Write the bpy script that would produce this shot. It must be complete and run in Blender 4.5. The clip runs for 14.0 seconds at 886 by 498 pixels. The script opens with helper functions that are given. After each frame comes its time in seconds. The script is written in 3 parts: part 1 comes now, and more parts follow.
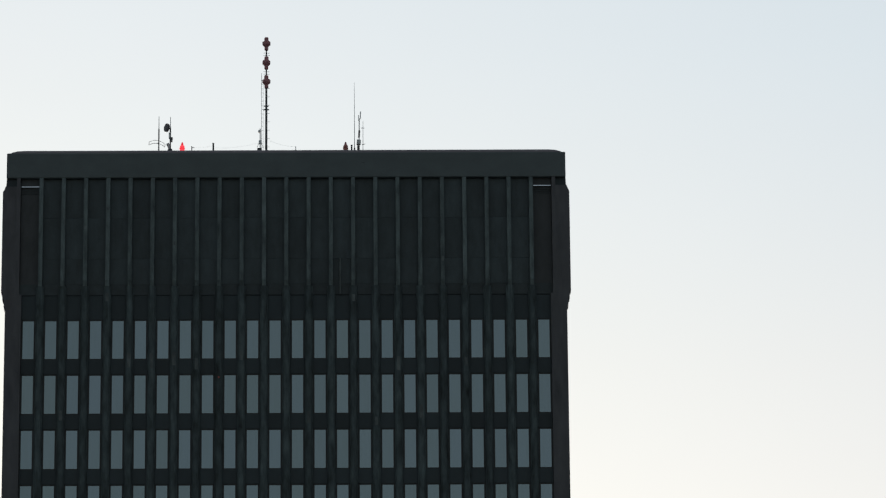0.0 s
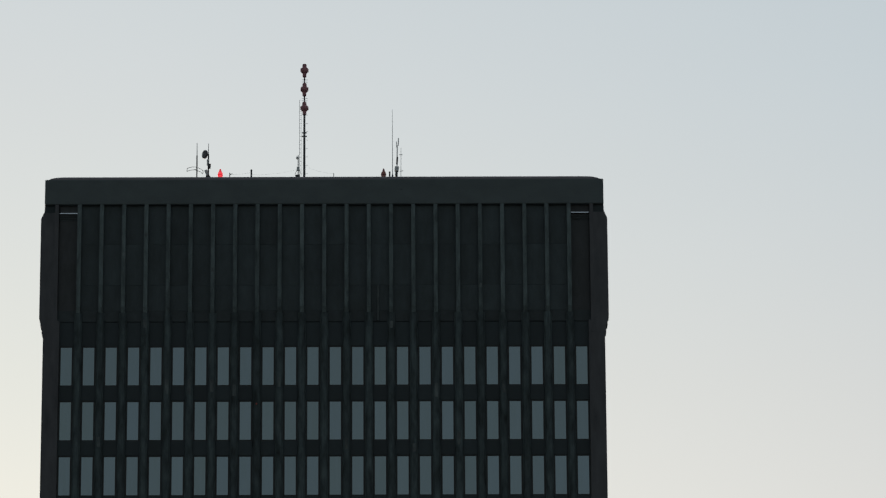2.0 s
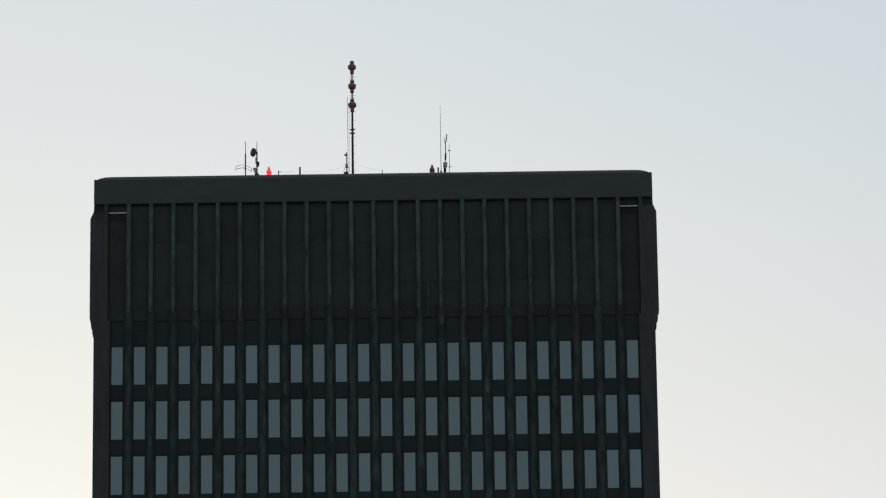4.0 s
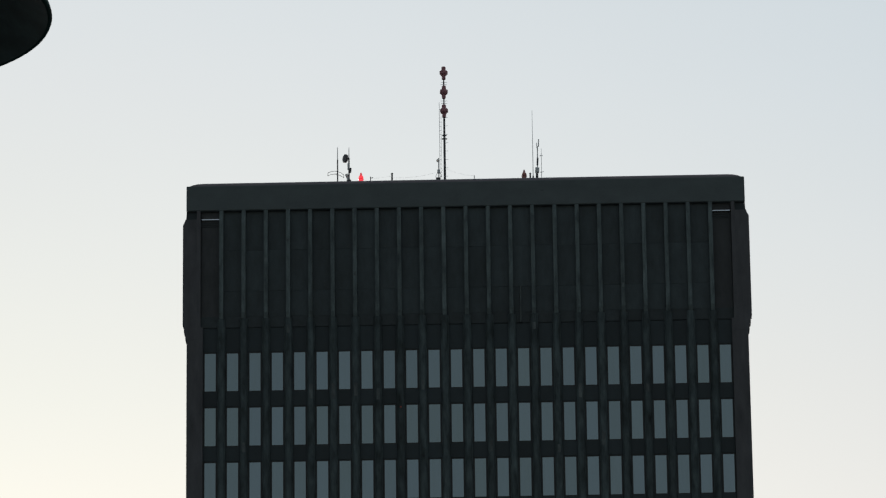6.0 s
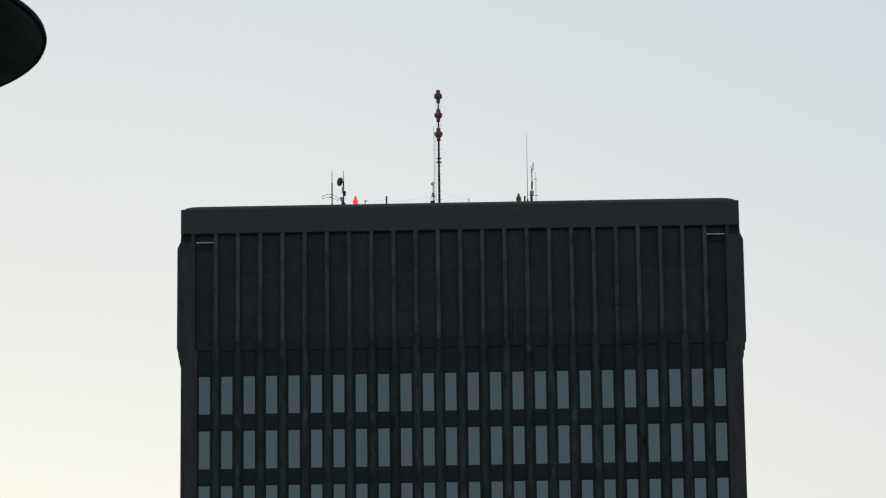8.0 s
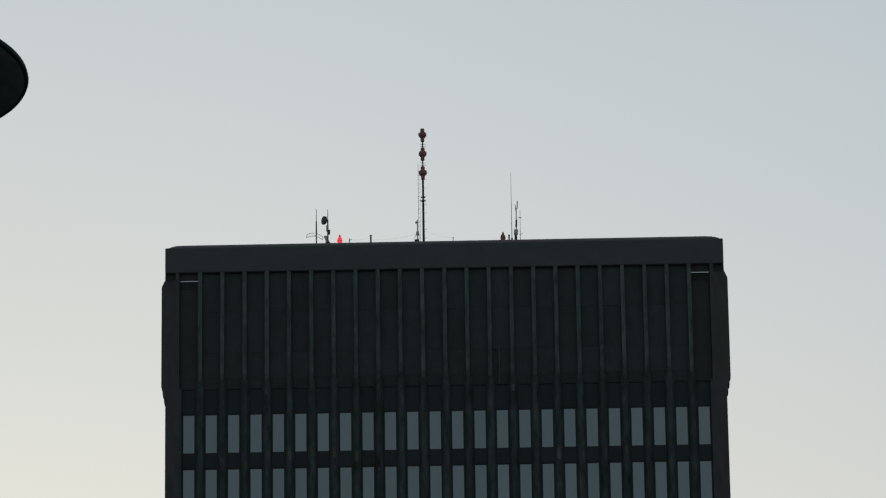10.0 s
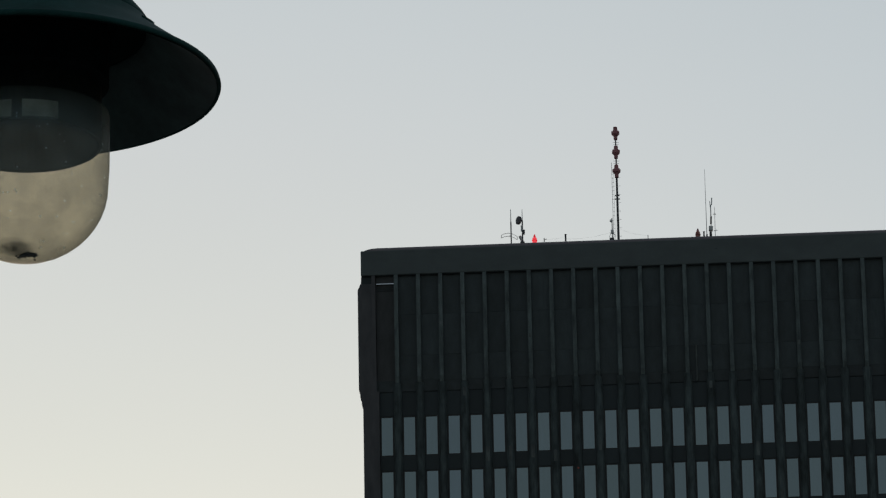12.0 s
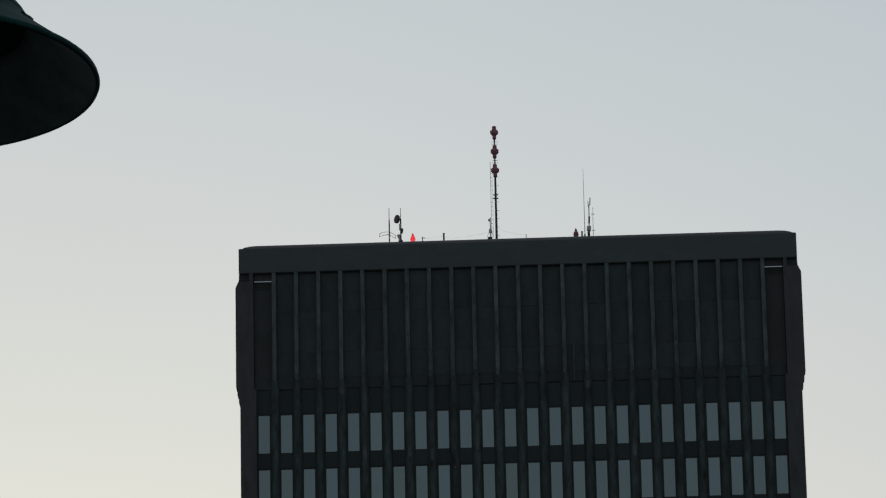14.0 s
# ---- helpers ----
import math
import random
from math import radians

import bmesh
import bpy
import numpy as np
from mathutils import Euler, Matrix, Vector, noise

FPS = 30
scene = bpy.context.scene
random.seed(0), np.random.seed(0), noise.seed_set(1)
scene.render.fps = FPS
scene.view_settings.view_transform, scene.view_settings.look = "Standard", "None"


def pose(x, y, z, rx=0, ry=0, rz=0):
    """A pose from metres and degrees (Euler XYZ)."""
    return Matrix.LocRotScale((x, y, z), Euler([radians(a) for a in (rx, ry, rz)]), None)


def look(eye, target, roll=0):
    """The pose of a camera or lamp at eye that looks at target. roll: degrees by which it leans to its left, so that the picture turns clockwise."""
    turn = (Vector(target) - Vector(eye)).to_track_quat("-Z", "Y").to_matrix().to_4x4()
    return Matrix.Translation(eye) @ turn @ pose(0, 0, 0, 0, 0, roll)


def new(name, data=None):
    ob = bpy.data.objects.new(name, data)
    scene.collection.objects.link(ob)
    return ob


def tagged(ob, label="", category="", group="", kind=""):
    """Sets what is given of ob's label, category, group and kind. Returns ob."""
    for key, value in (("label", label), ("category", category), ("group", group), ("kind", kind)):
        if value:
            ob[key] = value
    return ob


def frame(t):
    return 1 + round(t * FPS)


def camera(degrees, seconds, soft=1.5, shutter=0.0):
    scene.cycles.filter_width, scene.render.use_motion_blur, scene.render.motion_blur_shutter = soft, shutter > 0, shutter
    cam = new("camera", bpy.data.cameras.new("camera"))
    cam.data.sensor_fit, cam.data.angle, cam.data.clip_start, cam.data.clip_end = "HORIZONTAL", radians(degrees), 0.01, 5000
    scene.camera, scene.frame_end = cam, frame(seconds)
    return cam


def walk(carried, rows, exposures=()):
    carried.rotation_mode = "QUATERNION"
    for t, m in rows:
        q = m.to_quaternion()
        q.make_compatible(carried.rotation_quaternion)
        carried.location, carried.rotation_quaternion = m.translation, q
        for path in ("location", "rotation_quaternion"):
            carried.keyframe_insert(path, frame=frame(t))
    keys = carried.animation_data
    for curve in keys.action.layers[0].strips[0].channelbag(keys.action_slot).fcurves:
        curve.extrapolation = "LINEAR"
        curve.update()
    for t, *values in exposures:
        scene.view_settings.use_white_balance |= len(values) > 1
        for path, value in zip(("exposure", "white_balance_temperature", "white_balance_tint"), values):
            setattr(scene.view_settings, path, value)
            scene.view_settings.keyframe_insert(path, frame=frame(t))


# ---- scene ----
SECONDS = 14.0
cam = camera(9.26, SECONDS, soft=1.25)


def aim(pitch, turn, roll):
    """A level camera facing +y, raised, turned to its left and leaned, in degrees."""
    return pose(0, 0, 0, 90 + pitch, 0, turn) @ pose(0, 0, 0, 0, 0, roll)


walk(cam, [
    (0.0, pose(-0.004, 0.000, 1.598) @ aim(19.3596, -0.9479, -0.5435)),
    (0.1, pose(-0.004, 0.000, 1.598) @ aim(19.3969, -0.8073, -0.5307)),
    (0.2, pose(-0.004, 0.000, 1.598) @ aim(19.4267, -0.7535, -0.5179)),
    (0.3, pose(-0.004, 0.000, 1.598) @ aim(19.4565, -0.7818, -0.5503)),
    (0.4, pose(-0.004, 0.000, 1.598) @ aim(19.4793, -0.8221, -0.5827)),
    (0.5, pose(-0.004, 0.000, 1.598) @ aim(19.5025, -0.8346, -0.6151)),
    (0.6, pose(-0.004, 0.000, 1.598) @ aim(19.5257, -0.8762, -0.6139)),
    (0.7, pose(-0.004, 0.000, 1.598) @ aim(19.5435, -0.8764, -0.6127)),
    (0.8, pose(-0.004, 0.000, 1.598) @ aim(19.5553, -0.8862, -0.6116)),
    (0.9, pose(-0.004, 0.000, 1.598) @ aim(19.5673, -0.9442, -0.6104)),
    (1.0, pose(-0.004, 0.000, 1.598) @ aim(19.5743, -1.0230, -0.6092)),
    (1.1, pose(-0.004, 0.000, 1.598) @ aim(19.5908, -1.0742, -0.5712)),
    (1.2, pose(-0.004, 0.000, 1.598) @ aim(19.6011, -1.0979, -0.5332)),
    (1.3, pose(-0.004, 0.000, 1.598) @ aim(19.6082, -1.0739, -0.4953)),
    (1.4, pose(-0.004, 0.000, 1.598) @ aim(19.6152, -1.0270, -0.4573)),
    (1.5, pose(-0.004, 0.000, 1.598) @ aim(19.6221, -0.9719, -0.4193)),
    (1.7, pose(-0.004, 0.000, 1.598) @ aim(19.6336, -0.7632, -0.3965)),
    (1.8, pose(-0.004, 0.000, 1.598) @ aim(19.6398, -0.5902, -0.3852)),
    (1.9, pose(-0.004, 0.000, 1.598) @ aim(19.6435, -0.5570, -0.3738)),
    (2.0, pose(-0.004, 0.000, 1.598) @ aim(19.6428, -0.5292, -0.3624)),
    (2.1, pose(-0.004, 0.000, 1.598) @ aim(19.6477, -0.5002, -0.4347)),
    (2.2, pose(-0.004, 0.000, 1.598) @ aim(19.6407, -0.4532, -0.5070)),
    (4.3, pose(-0.004, 0.000, 1.598) @ aim(19.6024, 0.1329, -0.8468)),
    (4.5, pose(-0.004, 0.000, 1.598) @ aim(19.6202, 0.2871, -0.8251)),
    (4.6, pose(-0.004, 0.000, 1.598) @ aim(19.6312, 0.3521, -0.8438)),
    (4.8, pose(-0.004, 0.000, 1.598) @ aim(19.6389, 0.4951, -0.8812)),
    (5.0, pose(-0.004, 0.000, 1.598) @ aim(19.6423, 0.6156, -0.9186)),
    (5.2, pose(-0.004, 0.000, 1.598) @ aim(19.6536, 0.7429, -0.9025)),
    (5.3, pose(-0.004, 0.000, 1.598) @ aim(19.6602, 0.7934, -0.8944)),
    (5.5, pose(-0.004, 0.000, 1.598) @ aim(19.6678, 0.8775, -0.8783)),
    (5.7, pose(-0.004, 0.000, 1.598) @ aim(19.6803, 0.9609, -0.8195)),
    (6.0, pose(-0.004, 0.000, 1.598) @ aim(19.6719, 1.0475, -0.7312)),
    (6.2, pose(-0.004, 0.000, 1.598) @ aim(19.6792, 1.1047, -0.7112)),
    (6.5, pose(-0.004, 0.000, 1.598) @ aim(19.7121, 1.1294, -0.6812)),
    (6.7, pose(-0.004, 0.000, 1.598) @ aim(19.7510, 1.1347, -0.6645)),
    (7.0, pose(-0.004, 0.000, 1.598) @ aim(19.7709, 1.0957, -0.6395)),
    (7.2, pose(-0.004, 0.000, 1.598) @ aim(19.8012, 1.0789, -0.6496)),
    (7.3, pose(-0.004, 0.000, 1.598) @ aim(19.8070, 1.0694, -0.6547)),
    (7.5, pose(-0.004, 0.000, 1.598) @ aim(19.8236, 1.0364, -0.6648)),
    (7.7, pose(-0.004, 0.000, 1.598) @ aim(19.8602, 1.0148, -0.6786)),
    (7.8, pose(-0.004, 0.000, 1.598) @ aim(19.8785, 1.0084, -0.6855)),
    (8.0, pose(-0.004, 0.000, 1.598) @ aim(19.9155, 0.9821, -0.6993)),
    (8.2, pose(-0.004, 0.000, 1.598) @ aim(19.9706, 0.9754, -0.6745)),
    (10.3, pose(0.000, 0.000, 1.600) @ aim(20.3628, 0.7646, -0.8426)),
    (10.4, pose(0.000, 0.000, 1.600) @ aim(20.3770, 0.7598, -0.8731)),
    (10.5, pose(0.000, 0.000, 1.600) @ aim(20.3865, 0.7411, -0.9037)),
    (10.6, pose(0.000, 0.000, 1.600) @ aim(20.4020, 0.7654, -0.8563)),
    (10.7, pose(0.000, 0.000, 1.600) @ aim(20.4104, 1.3217, -0.9671)),
    (10.8, pose(0.000, 0.000, 1.600) @ aim(20.4100, 1.4970, -0.8933)),
    (10.9, pose(0.000, 0.000, 1.600) @ aim(20.4092, 1.8989, -0.9778)),
    (11.0, pose(0.000, 0.000, 1.600) @ aim(20.4076, 2.0462, -1.0622)),
    (11.1, pose(0.000, 0.000, 1.600) @ aim(20.3961, 2.1646, -1.1064)),
    (11.2, pose(0.000, 0.000, 1.600) @ aim(20.3948, 2.2966, -1.1506)),
    (11.3, pose(0.000, 0.000, 1.600) @ aim(20.3828, 2.3996, -1.1980)),
    (11.4, pose(0.000, 0.000, 1.600) @ aim(20.3746, 2.5122, -1.2453)),
    (11.5, pose(0.000, 0.000, 1.600) @ aim(20.3607, 2.6265, -1.2927)),
    (11.6, pose(0.000, 0.000, 1.600) @ aim(20.3568, 2.7257, -1.2486)),
    (11.8, pose(0.000, 0.000, 1.600) @ aim(20.3537, 2.9005, -1.1604)),
    (12.0, pose(0.000, 0.000, 1.600) @ aim(20.3464, 2.9798, -1.0722)),
    (12.1, pose(0.000, 0.000, 1.600) @ aim(20.3478, 2.9602, -1.0658)),
    (12.2, pose(0.000, 0.000, 1.600) @ aim(20.3461, 2.9086, -1.0593)),
    (12.3, pose(0.000, 0.000, 1.600) @ aim(20.3435, 2.8214, -1.0529)),
    (12.4, pose(0.000, 0.000, 1.600) @ aim(20.3461, 2.7093, -1.0464)),
    (12.5, pose(0.000, 0.000, 1.600) @ aim(20.3447, 2.5434, -1.0400)),
    (12.6, pose(0.000, 0.000, 1.600) @ aim(20.3392, 2.4424, -1.0494)),
    (12.7, pose(0.000, 0.000, 1.600) @ aim(20.3365, 2.3301, -1.0587)),
    (12.8, pose(0.000, 0.000, 1.600) @ aim(20.3346, 2.2438, -1.0681)),
    (12.9, pose(0.000, 0.000, 1.600) @ aim(20.3268, 2.1609, -1.0774)),
    (13.0, pose(0.000, 0.000, 1.600) @ aim(20.3266, 2.1188, -1.0868)),
    (13.2, pose(0.000, 0.000, 1.600) @ aim(20.3026, 2.1107, -1.1152)),
    (13.4, pose(0.000, 0.000, 1.600) @ aim(20.2951, 2.0537, -1.1437)),
    (13.5, pose(0.000, 0.000, 1.600) @ aim(20.2916, 1.9692, -1.1579)),
    (13.6, pose(0.000, 0.000, 1.600) @ aim(20.2914, 1.8869, -1.1641)),
    (13.8, pose(0.000, 0.000, 1.600) @ aim(20.2940, 1.7141, -1.1766)),
    (14.0, pose(0.000, 0.000, 1.600) @ aim(20.3068, 1.6193, -1.1891)),
], exposures=[
    (0.0, 0.43, 6480, 11), (0.1, 0.35, 6480, 10), (0.2, 0.28, 6480, 10), (0.5, 0.14, 6480, 10), (1.0, 0.10, 6480, 10), (2.2, 0.12, 6480, 10),
    (4.3, 0.26, 6480, 11), (8.2, 0.28, 6480, 11), (10.3, -0.01, 6500, 10), (14.0, -0.01, 6500, 10),
])

# ---- world and sun ----
SUN_AZ, SUN_EL = -8.5, 4.0
sun_way = Vector((math.sin(radians(SUN_AZ)) * math.cos(radians(SUN_EL)), math.cos(radians(SUN_AZ)) * math.cos(radians(SUN_EL)), math.sin(radians(SUN_EL))))

world = bpy.data.worlds.new("evening_sky")
scene.world = world
world.use_nodes = True
wn, wl = world.node_tree.nodes, world.node_tree.links
wn.clear()
sky = wn.new("ShaderNodeTexSky")
sky.sky_type = "NISHITA"
sky.sun_disc = False
sky.sun_elevation = radians(SUN_EL)
sky.sun_rotation = radians(SUN_AZ)
sky.dust_density = 1.3
sky_light = wn.new("ShaderNodeBackground")
sky_light.inputs["Strength"].default_value = 0.05
wl.new(sky.outputs["Color"], sky_light.inputs["Color"])

# thin high haze over the whole sky, brightest round the low sun
coord = wn.new("ShaderNodeTexCoord")
unit = wn.new("ShaderNodeVectorMath")
unit.operation = "NORMALIZE"
wl.new(coord.outputs["Generated"], unit.inputs[0])
dot = wn.new("ShaderNodeVectorMath")
dot.operation = "DOT_PRODUCT"
dot.inputs[1].default_value = sun_way
wl.new(unit.outputs["Vector"], dot.inputs[0])


def world_math(operation, a, b):
    n = wn.new("ShaderNodeMath")
    n.operation = operation
    for i, v in enumerate((a, b)):
        if isinstance(v, (int, float)):
            n.inputs[i].default_value = v
        else:
            wl.new(v, n.inputs[i])
    return n.outputs[0]


facing = world_math("MAXIMUM", dot.outputs["Value"], 0.0)
veil = world_math("POWER", facing, 3.0)
wisps = wn.new("ShaderNodeTexNoise")
wisps.inputs["Scale"].default_value = 9.0
wisps.inputs["Detail"].default_value = 4.0
wisps.inputs["Roughness"].default_value = 0.45
stretch = wn.new("ShaderNodeMapping")
stretch.inputs["Scale"].default_value = (1.0, 1.0, 2.2)
wl.new(unit.outputs["Vector"], stretch.inputs["Vector"])
wl.new(stretch.outputs["Vector"], wisps.inputs["Vector"])
wisp = world_math("ADD", world_math("MULTIPLY", wisps.outputs["Fac"], 0.10), 0.95)
haze = wn.new("ShaderNodeBackground")
# the haze is creamier towards the horizon, and its warmth spreads evenly to both sides of the sun
axes = wn.new("ShaderNodeSeparateXYZ")
wl.new(unit.outputs["Vector"], axes.inputs[0])


def world_ramp(value, a, b, lo, hi):
    n = wn.new("ShaderNodeMapRange")
    for key, v in (("From Min", a), ("From Max", b), ("To Min", lo), ("To Max", hi)):
        n.inputs[key].default_value = v
    wl.new(value, n.inputs["Value"])
    return n.outputs["Result"]


low = world_ramp(axes.outputs["Z"], 0.310, 0.365, 1.1, 0.0)
side = world_ramp(axes.outputs["X"], -0.11, 0.11, -1.3, 1.3)
haze_red = world_math("ADD", world_math("MULTIPLY", world_math("MULTIPLY", low, side), 0.050), 0.676)
haze_green = world_math("ADD", world_math("MULTIPLY", low, 0.006), 0.870)
haze_blue = world_math("ADD", world_math("MULTIPLY", low, -0.025), 1.012)
haze_colour = wn.new("ShaderNodeCombineXYZ")
for k, v in enumerate((haze_red, haze_green, haze_blue)):
    wl.new(v, haze_colour.inputs[k])
wl.new(haze_colour.outputs[0], haze.inputs["Color"])
wl.new(world_math("MULTIPLY", world_math("MULTIPLY", veil, 0.43), wisp), haze.inputs["Strength"])
cool = wn.new("ShaderNodeBackground")
cool.inputs["Color"].default_value = (0.80, 0.91, 1.0, 1)
cool.inputs["Strength"].default_value = 0.12
add_a, add_b, world_out = wn.new("ShaderNodeAddShader"), wn.new("ShaderNodeAddShader"), wn.new("ShaderNodeOutputWorld")
wl.new(sky_light.outputs[0], add_a.inputs[0])
wl.new(haze.outputs[0], add_a.inputs[1])
wl.new(add_a.outputs[0], add_b.inputs[0])
wl.new(cool.outputs[0], add_b.inputs[1])
wl.new(add_b.outputs[0], world_out.inputs["Surface"])

sun_data = bpy.data.lights.new("sun", "SUN")
sun_data.energy = 0.8
sun_data.angle = radians(6)
sun_data.color = (1.0, 0.88, 0.72)
sun = new("sun", sun_data)
sun.matrix_world = look(sun_way * 100, (0, 0, 0))


# ---- materials ----
def material(name, colour, rough=0.7, metal=0.0, grain=0.0, grain_size=0.05, stain=0.0, stain_size=1.0, streak=1.0,
             bump=0.0, per_piece=0.0, specular=0.5, space="Object"):
    """A surface with fine grain, larger stains (drawn out downwards by streak), relief and a small difference from piece to piece."""
    m = bpy.data.materials.new(name)
    m.use_nodes = True
    n, l = m.node_tree.nodes, m.node_tree.links
    b = n["Principled BSDF"]
    b.inputs["Roughness"].default_value = rough
    b.inputs["Metallic"].default_value = metal
    b.inputs["Specular IOR Level"].default_value = specular
    tc = n.new("ShaderNodeTexCoord")
    value = n.new("ShaderNodeValue")
    value.outputs[0].default_value = 1.0
    out = value.outputs[0]

    def math_node(op, a, c):
        k = n.new("ShaderNodeMath")
        k.operation = op
        for i, v in enumerate((a, c)):
            if isinstance(v, (int, float)):
                k.inputs[i].default_value = v
            else:
                l.new(v, k.inputs[i])
        return k.outputs[0]

    def noise_node(size, detail, squash):
        mp = n.new("ShaderNodeMapping")
        mp.inputs["Scale"].default_value = (1 / size, 1 / size, 1 / (size * squash))
        if per_piece:
            info, far, moved = n.new("ShaderNodeObjectInfo"), n.new("ShaderNodeVectorMath"), n.new("ShaderNodeVectorMath")
            far.operation = "SCALE"
            far.inputs[0].default_value = (31.0, 17.0, 53.0)
            l.new(info.outputs["Random"], far.inputs["Scale"])
            l.new(tc.outputs[space], moved.inputs[0])
            l.new(far.outputs["Vector"], moved.inputs[1])
            l.new(moved.outputs["Vector"], mp.inputs["Vector"])
        else:
            l.new(tc.outputs[space], mp.inputs["Vector"])
        k = n.new("ShaderNodeTexNoise")
        k.inputs["Scale"].default_value = 1.0
        k.inputs["Detail"].default_value = detail
        k.inputs["Roughness"].default_value = 0.6
        l.new(mp.outputs["Vector"], k.inputs["Vector"])
        return k.outputs["Fac"]

    if grain or bump:
        fine = noise_node(grain_size, 3.0, 1.0)
    if grain:
        out = math_node("MULTIPLY", out, math_node("ADD", math_node("MULTIPLY", fine, 2 * grain), 1 - grain))
    if stain:
        broad = noise_node(stain_size, 5.0, streak)
        out = math_node("MULTIPLY", out, math_node("ADD", math_node("MULTIPLY", broad, 4 * stain), 1 - 2 * stain))
    if per_piece:
        info = n.new("ShaderNodeObjectInfo")
        out = math_node("MULTIPLY", out, math_node("ADD", math_node("MULTIPLY", info.outputs["Random"], 2 * per_piece), 1 - per_piece))
    scale = n.new("ShaderNodeVectorMath")
    scale.operation = "SCALE"
    scale.inputs[0].default_value = colour
    l.new(math_node("MAXIMUM", out, 0.05), scale.inputs["Scale"])
    l.new(scale.outputs["Vector"], b.inputs["Base Color"])
    if bump:
        k = n.new("ShaderNodeBump")
        k.inputs["Strength"].default_value = bump
        k.inputs["Distance"].default_value = grain_size * 0.3
        l.new(fine, k.inputs["Height"])
        l.new(k.outputs["Normal"], b.inputs["Normal"])
    return m


concrete = material("dark_aggregate_concrete", (0.121, 0.151, 0.154), 0.85, grain=0.25, grain_size=0.09, stain=0.55, stain_size=0.4, streak=4.0, bump=0.3, per_piece=0.14)
pier_concrete = material("stained_darker_aggregate_concrete", (0.066, 0.087, 0.091), 0.85, grain=0.2, grain_size=0.06, stain=0.75, stain_size=0.42, streak=3.5, bump=0.3, per_piece=0.15)
corner_concrete = material("smooth_corner_concrete", (0.101, 0.100, 0.107), 0.85, grain=0.2, grain_size=0.06, stain=0.28, stain_size=0.7, streak=3.0, bump=0.2)
patch_concrete = material("pale_repair_mortar", (0.112, 0.130, 0.132), 0.9, grain=0.3, grain_size=0.05, stain=0.5, stain_size=0.3, streak=2.5, bump=0.3, per_piece=0.2)
marker_red = material("dull_red_paint", (0.45, 0.10, 0.08), 0.6, stain=0.2, stain_size=0.05)
concrete_band = material("weathered_parapet_concrete", (0.116, 0.138, 0.142), 0.85, grain=0.2, grain_size=0.06, stain=0.12, stain_size=1.6, streak=0.6, bump=0.3)
panel_dark = material("dark_spandrel_panel", (0.027, 0.040, 0.046), 0.6, grain=0.15, grain_size=0.04, stain=0.15, stain_size=0.8, streak=2.0, bump=0.1, per_piece=0.2)
louvre_dark = material("dark_bronze_louvre", (0.046, 0.063, 0.069), 0.55, metal=0.0, grain=0.2, grain_size=0.08, stain=0.32, stain_size=0.7, streak=2.5, bump=0.1, per_piece=0.2)
frame_dark = material("black_window_frame", (0.022, 0.024, 0.024), 0.5, stain=0.1, stain_size=0.3)
coping_metal = material("dull_mauve_coping_metal", (0.19, 0.165, 0.175), 0.65, metal=0.2, stain=0.15, stain_size=1.2, grain=0.1)
slit_mirror = material("sky_slit_mirror_metal", (0.95, 0.96, 0.96), 0.12, metal=1.0, stain=0.04, stain_size=0.3)
roofing = material("roof_gravel", (0.10, 0.10, 0.095), 0.9, grain=0.4, grain_size=0.05, stain=0.15, stain_size=2.0, bump=0.4)
steel_dark = material("weathered_dark_steel", (0.085, 0.085, 0.090), 0.55, metal=0.2, grain=0.2, grain_size=0.03, stain=0.2, stain_size=0.4)
steel_grey = material("galvanised_steel", (0.45, 0.47, 0.48), 0.55, metal=0.2, grain=0.15, grain_size=0.03, stain=0.15, stain_size=0.3)
antenna_red = material("faded_red_radome", (0.47, 0.21, 0.235), 0.7, grain=0.15, grain_size=0.05, stain=0.25, stain_size=0.3)
dish_grey = material("dark_grey_dish", (0.10, 0.09, 0.10), 0.5, stain=0.2, stain_size=0.2)
device_grey = material("pale_grey_enclosure", (0.70, 0.72, 0.73), 0.55, stain=0.12, stain_size=0.2)
beacon_dark = material("unlit_red_lens", (0.52, 0.20, 0.165), 0.4, stain=0.2, stain_size=0.1)
lamp_green = material("dark_green_enamel", (0.011, 0.053, 0.050), 0.65, grain=0.25, grain_size=0.012, stain=0.3, stain_size=0.09, bump=0.06, specular=0.12)
# near-black enamel of the hood's inside and the lamp holder
lamp_inner = material("near_black_green_enamel", (0.014, 0.021, 0.021), 0.9, grain=0.3, grain_size=0.01, stain=0.35, stain_size=0.07, specular=0.05)
lamp_socket = material("dull_aluminium_fitter", (0.34, 0.45, 0.56), 0.35, metal=0.3, stain=0.55, stain_size=0.025)
lamp_lining = material("dull_green_lining", (0.054, 0.092, 0.092), 0.55, grain=0.25, grain_size=0.01, stain=0.45, stain_size=0.06)
sill_dark = material("dark_crown_sill_panel", (0.036, 0.047, 0.051), 0.6, grain=0.2, grain_size=0.08, stain=0.3, stain_size=0.7, streak=1.0, bump=0.1, per_piece=0.15)
louvre_brown = material("dark_brown_vent_panel", (0.049, 0.051, 0.054), 0.6, grain=0.15, grain_size=0.05, stain=0.3, stain_size=0.6, streak=2.5, per_piece=0.1)
soot = material("dead_insects_and_soot", (0.018, 0.016, 0.014), 0.9, grain=0.4, grain_size=0.004)
paving = material("dark_paving", (0.14, 0.138, 0.132), 0.9, grain=0.25, grain_size=0.05, stain=0.2, stain_size=3.0, bump=0.2)


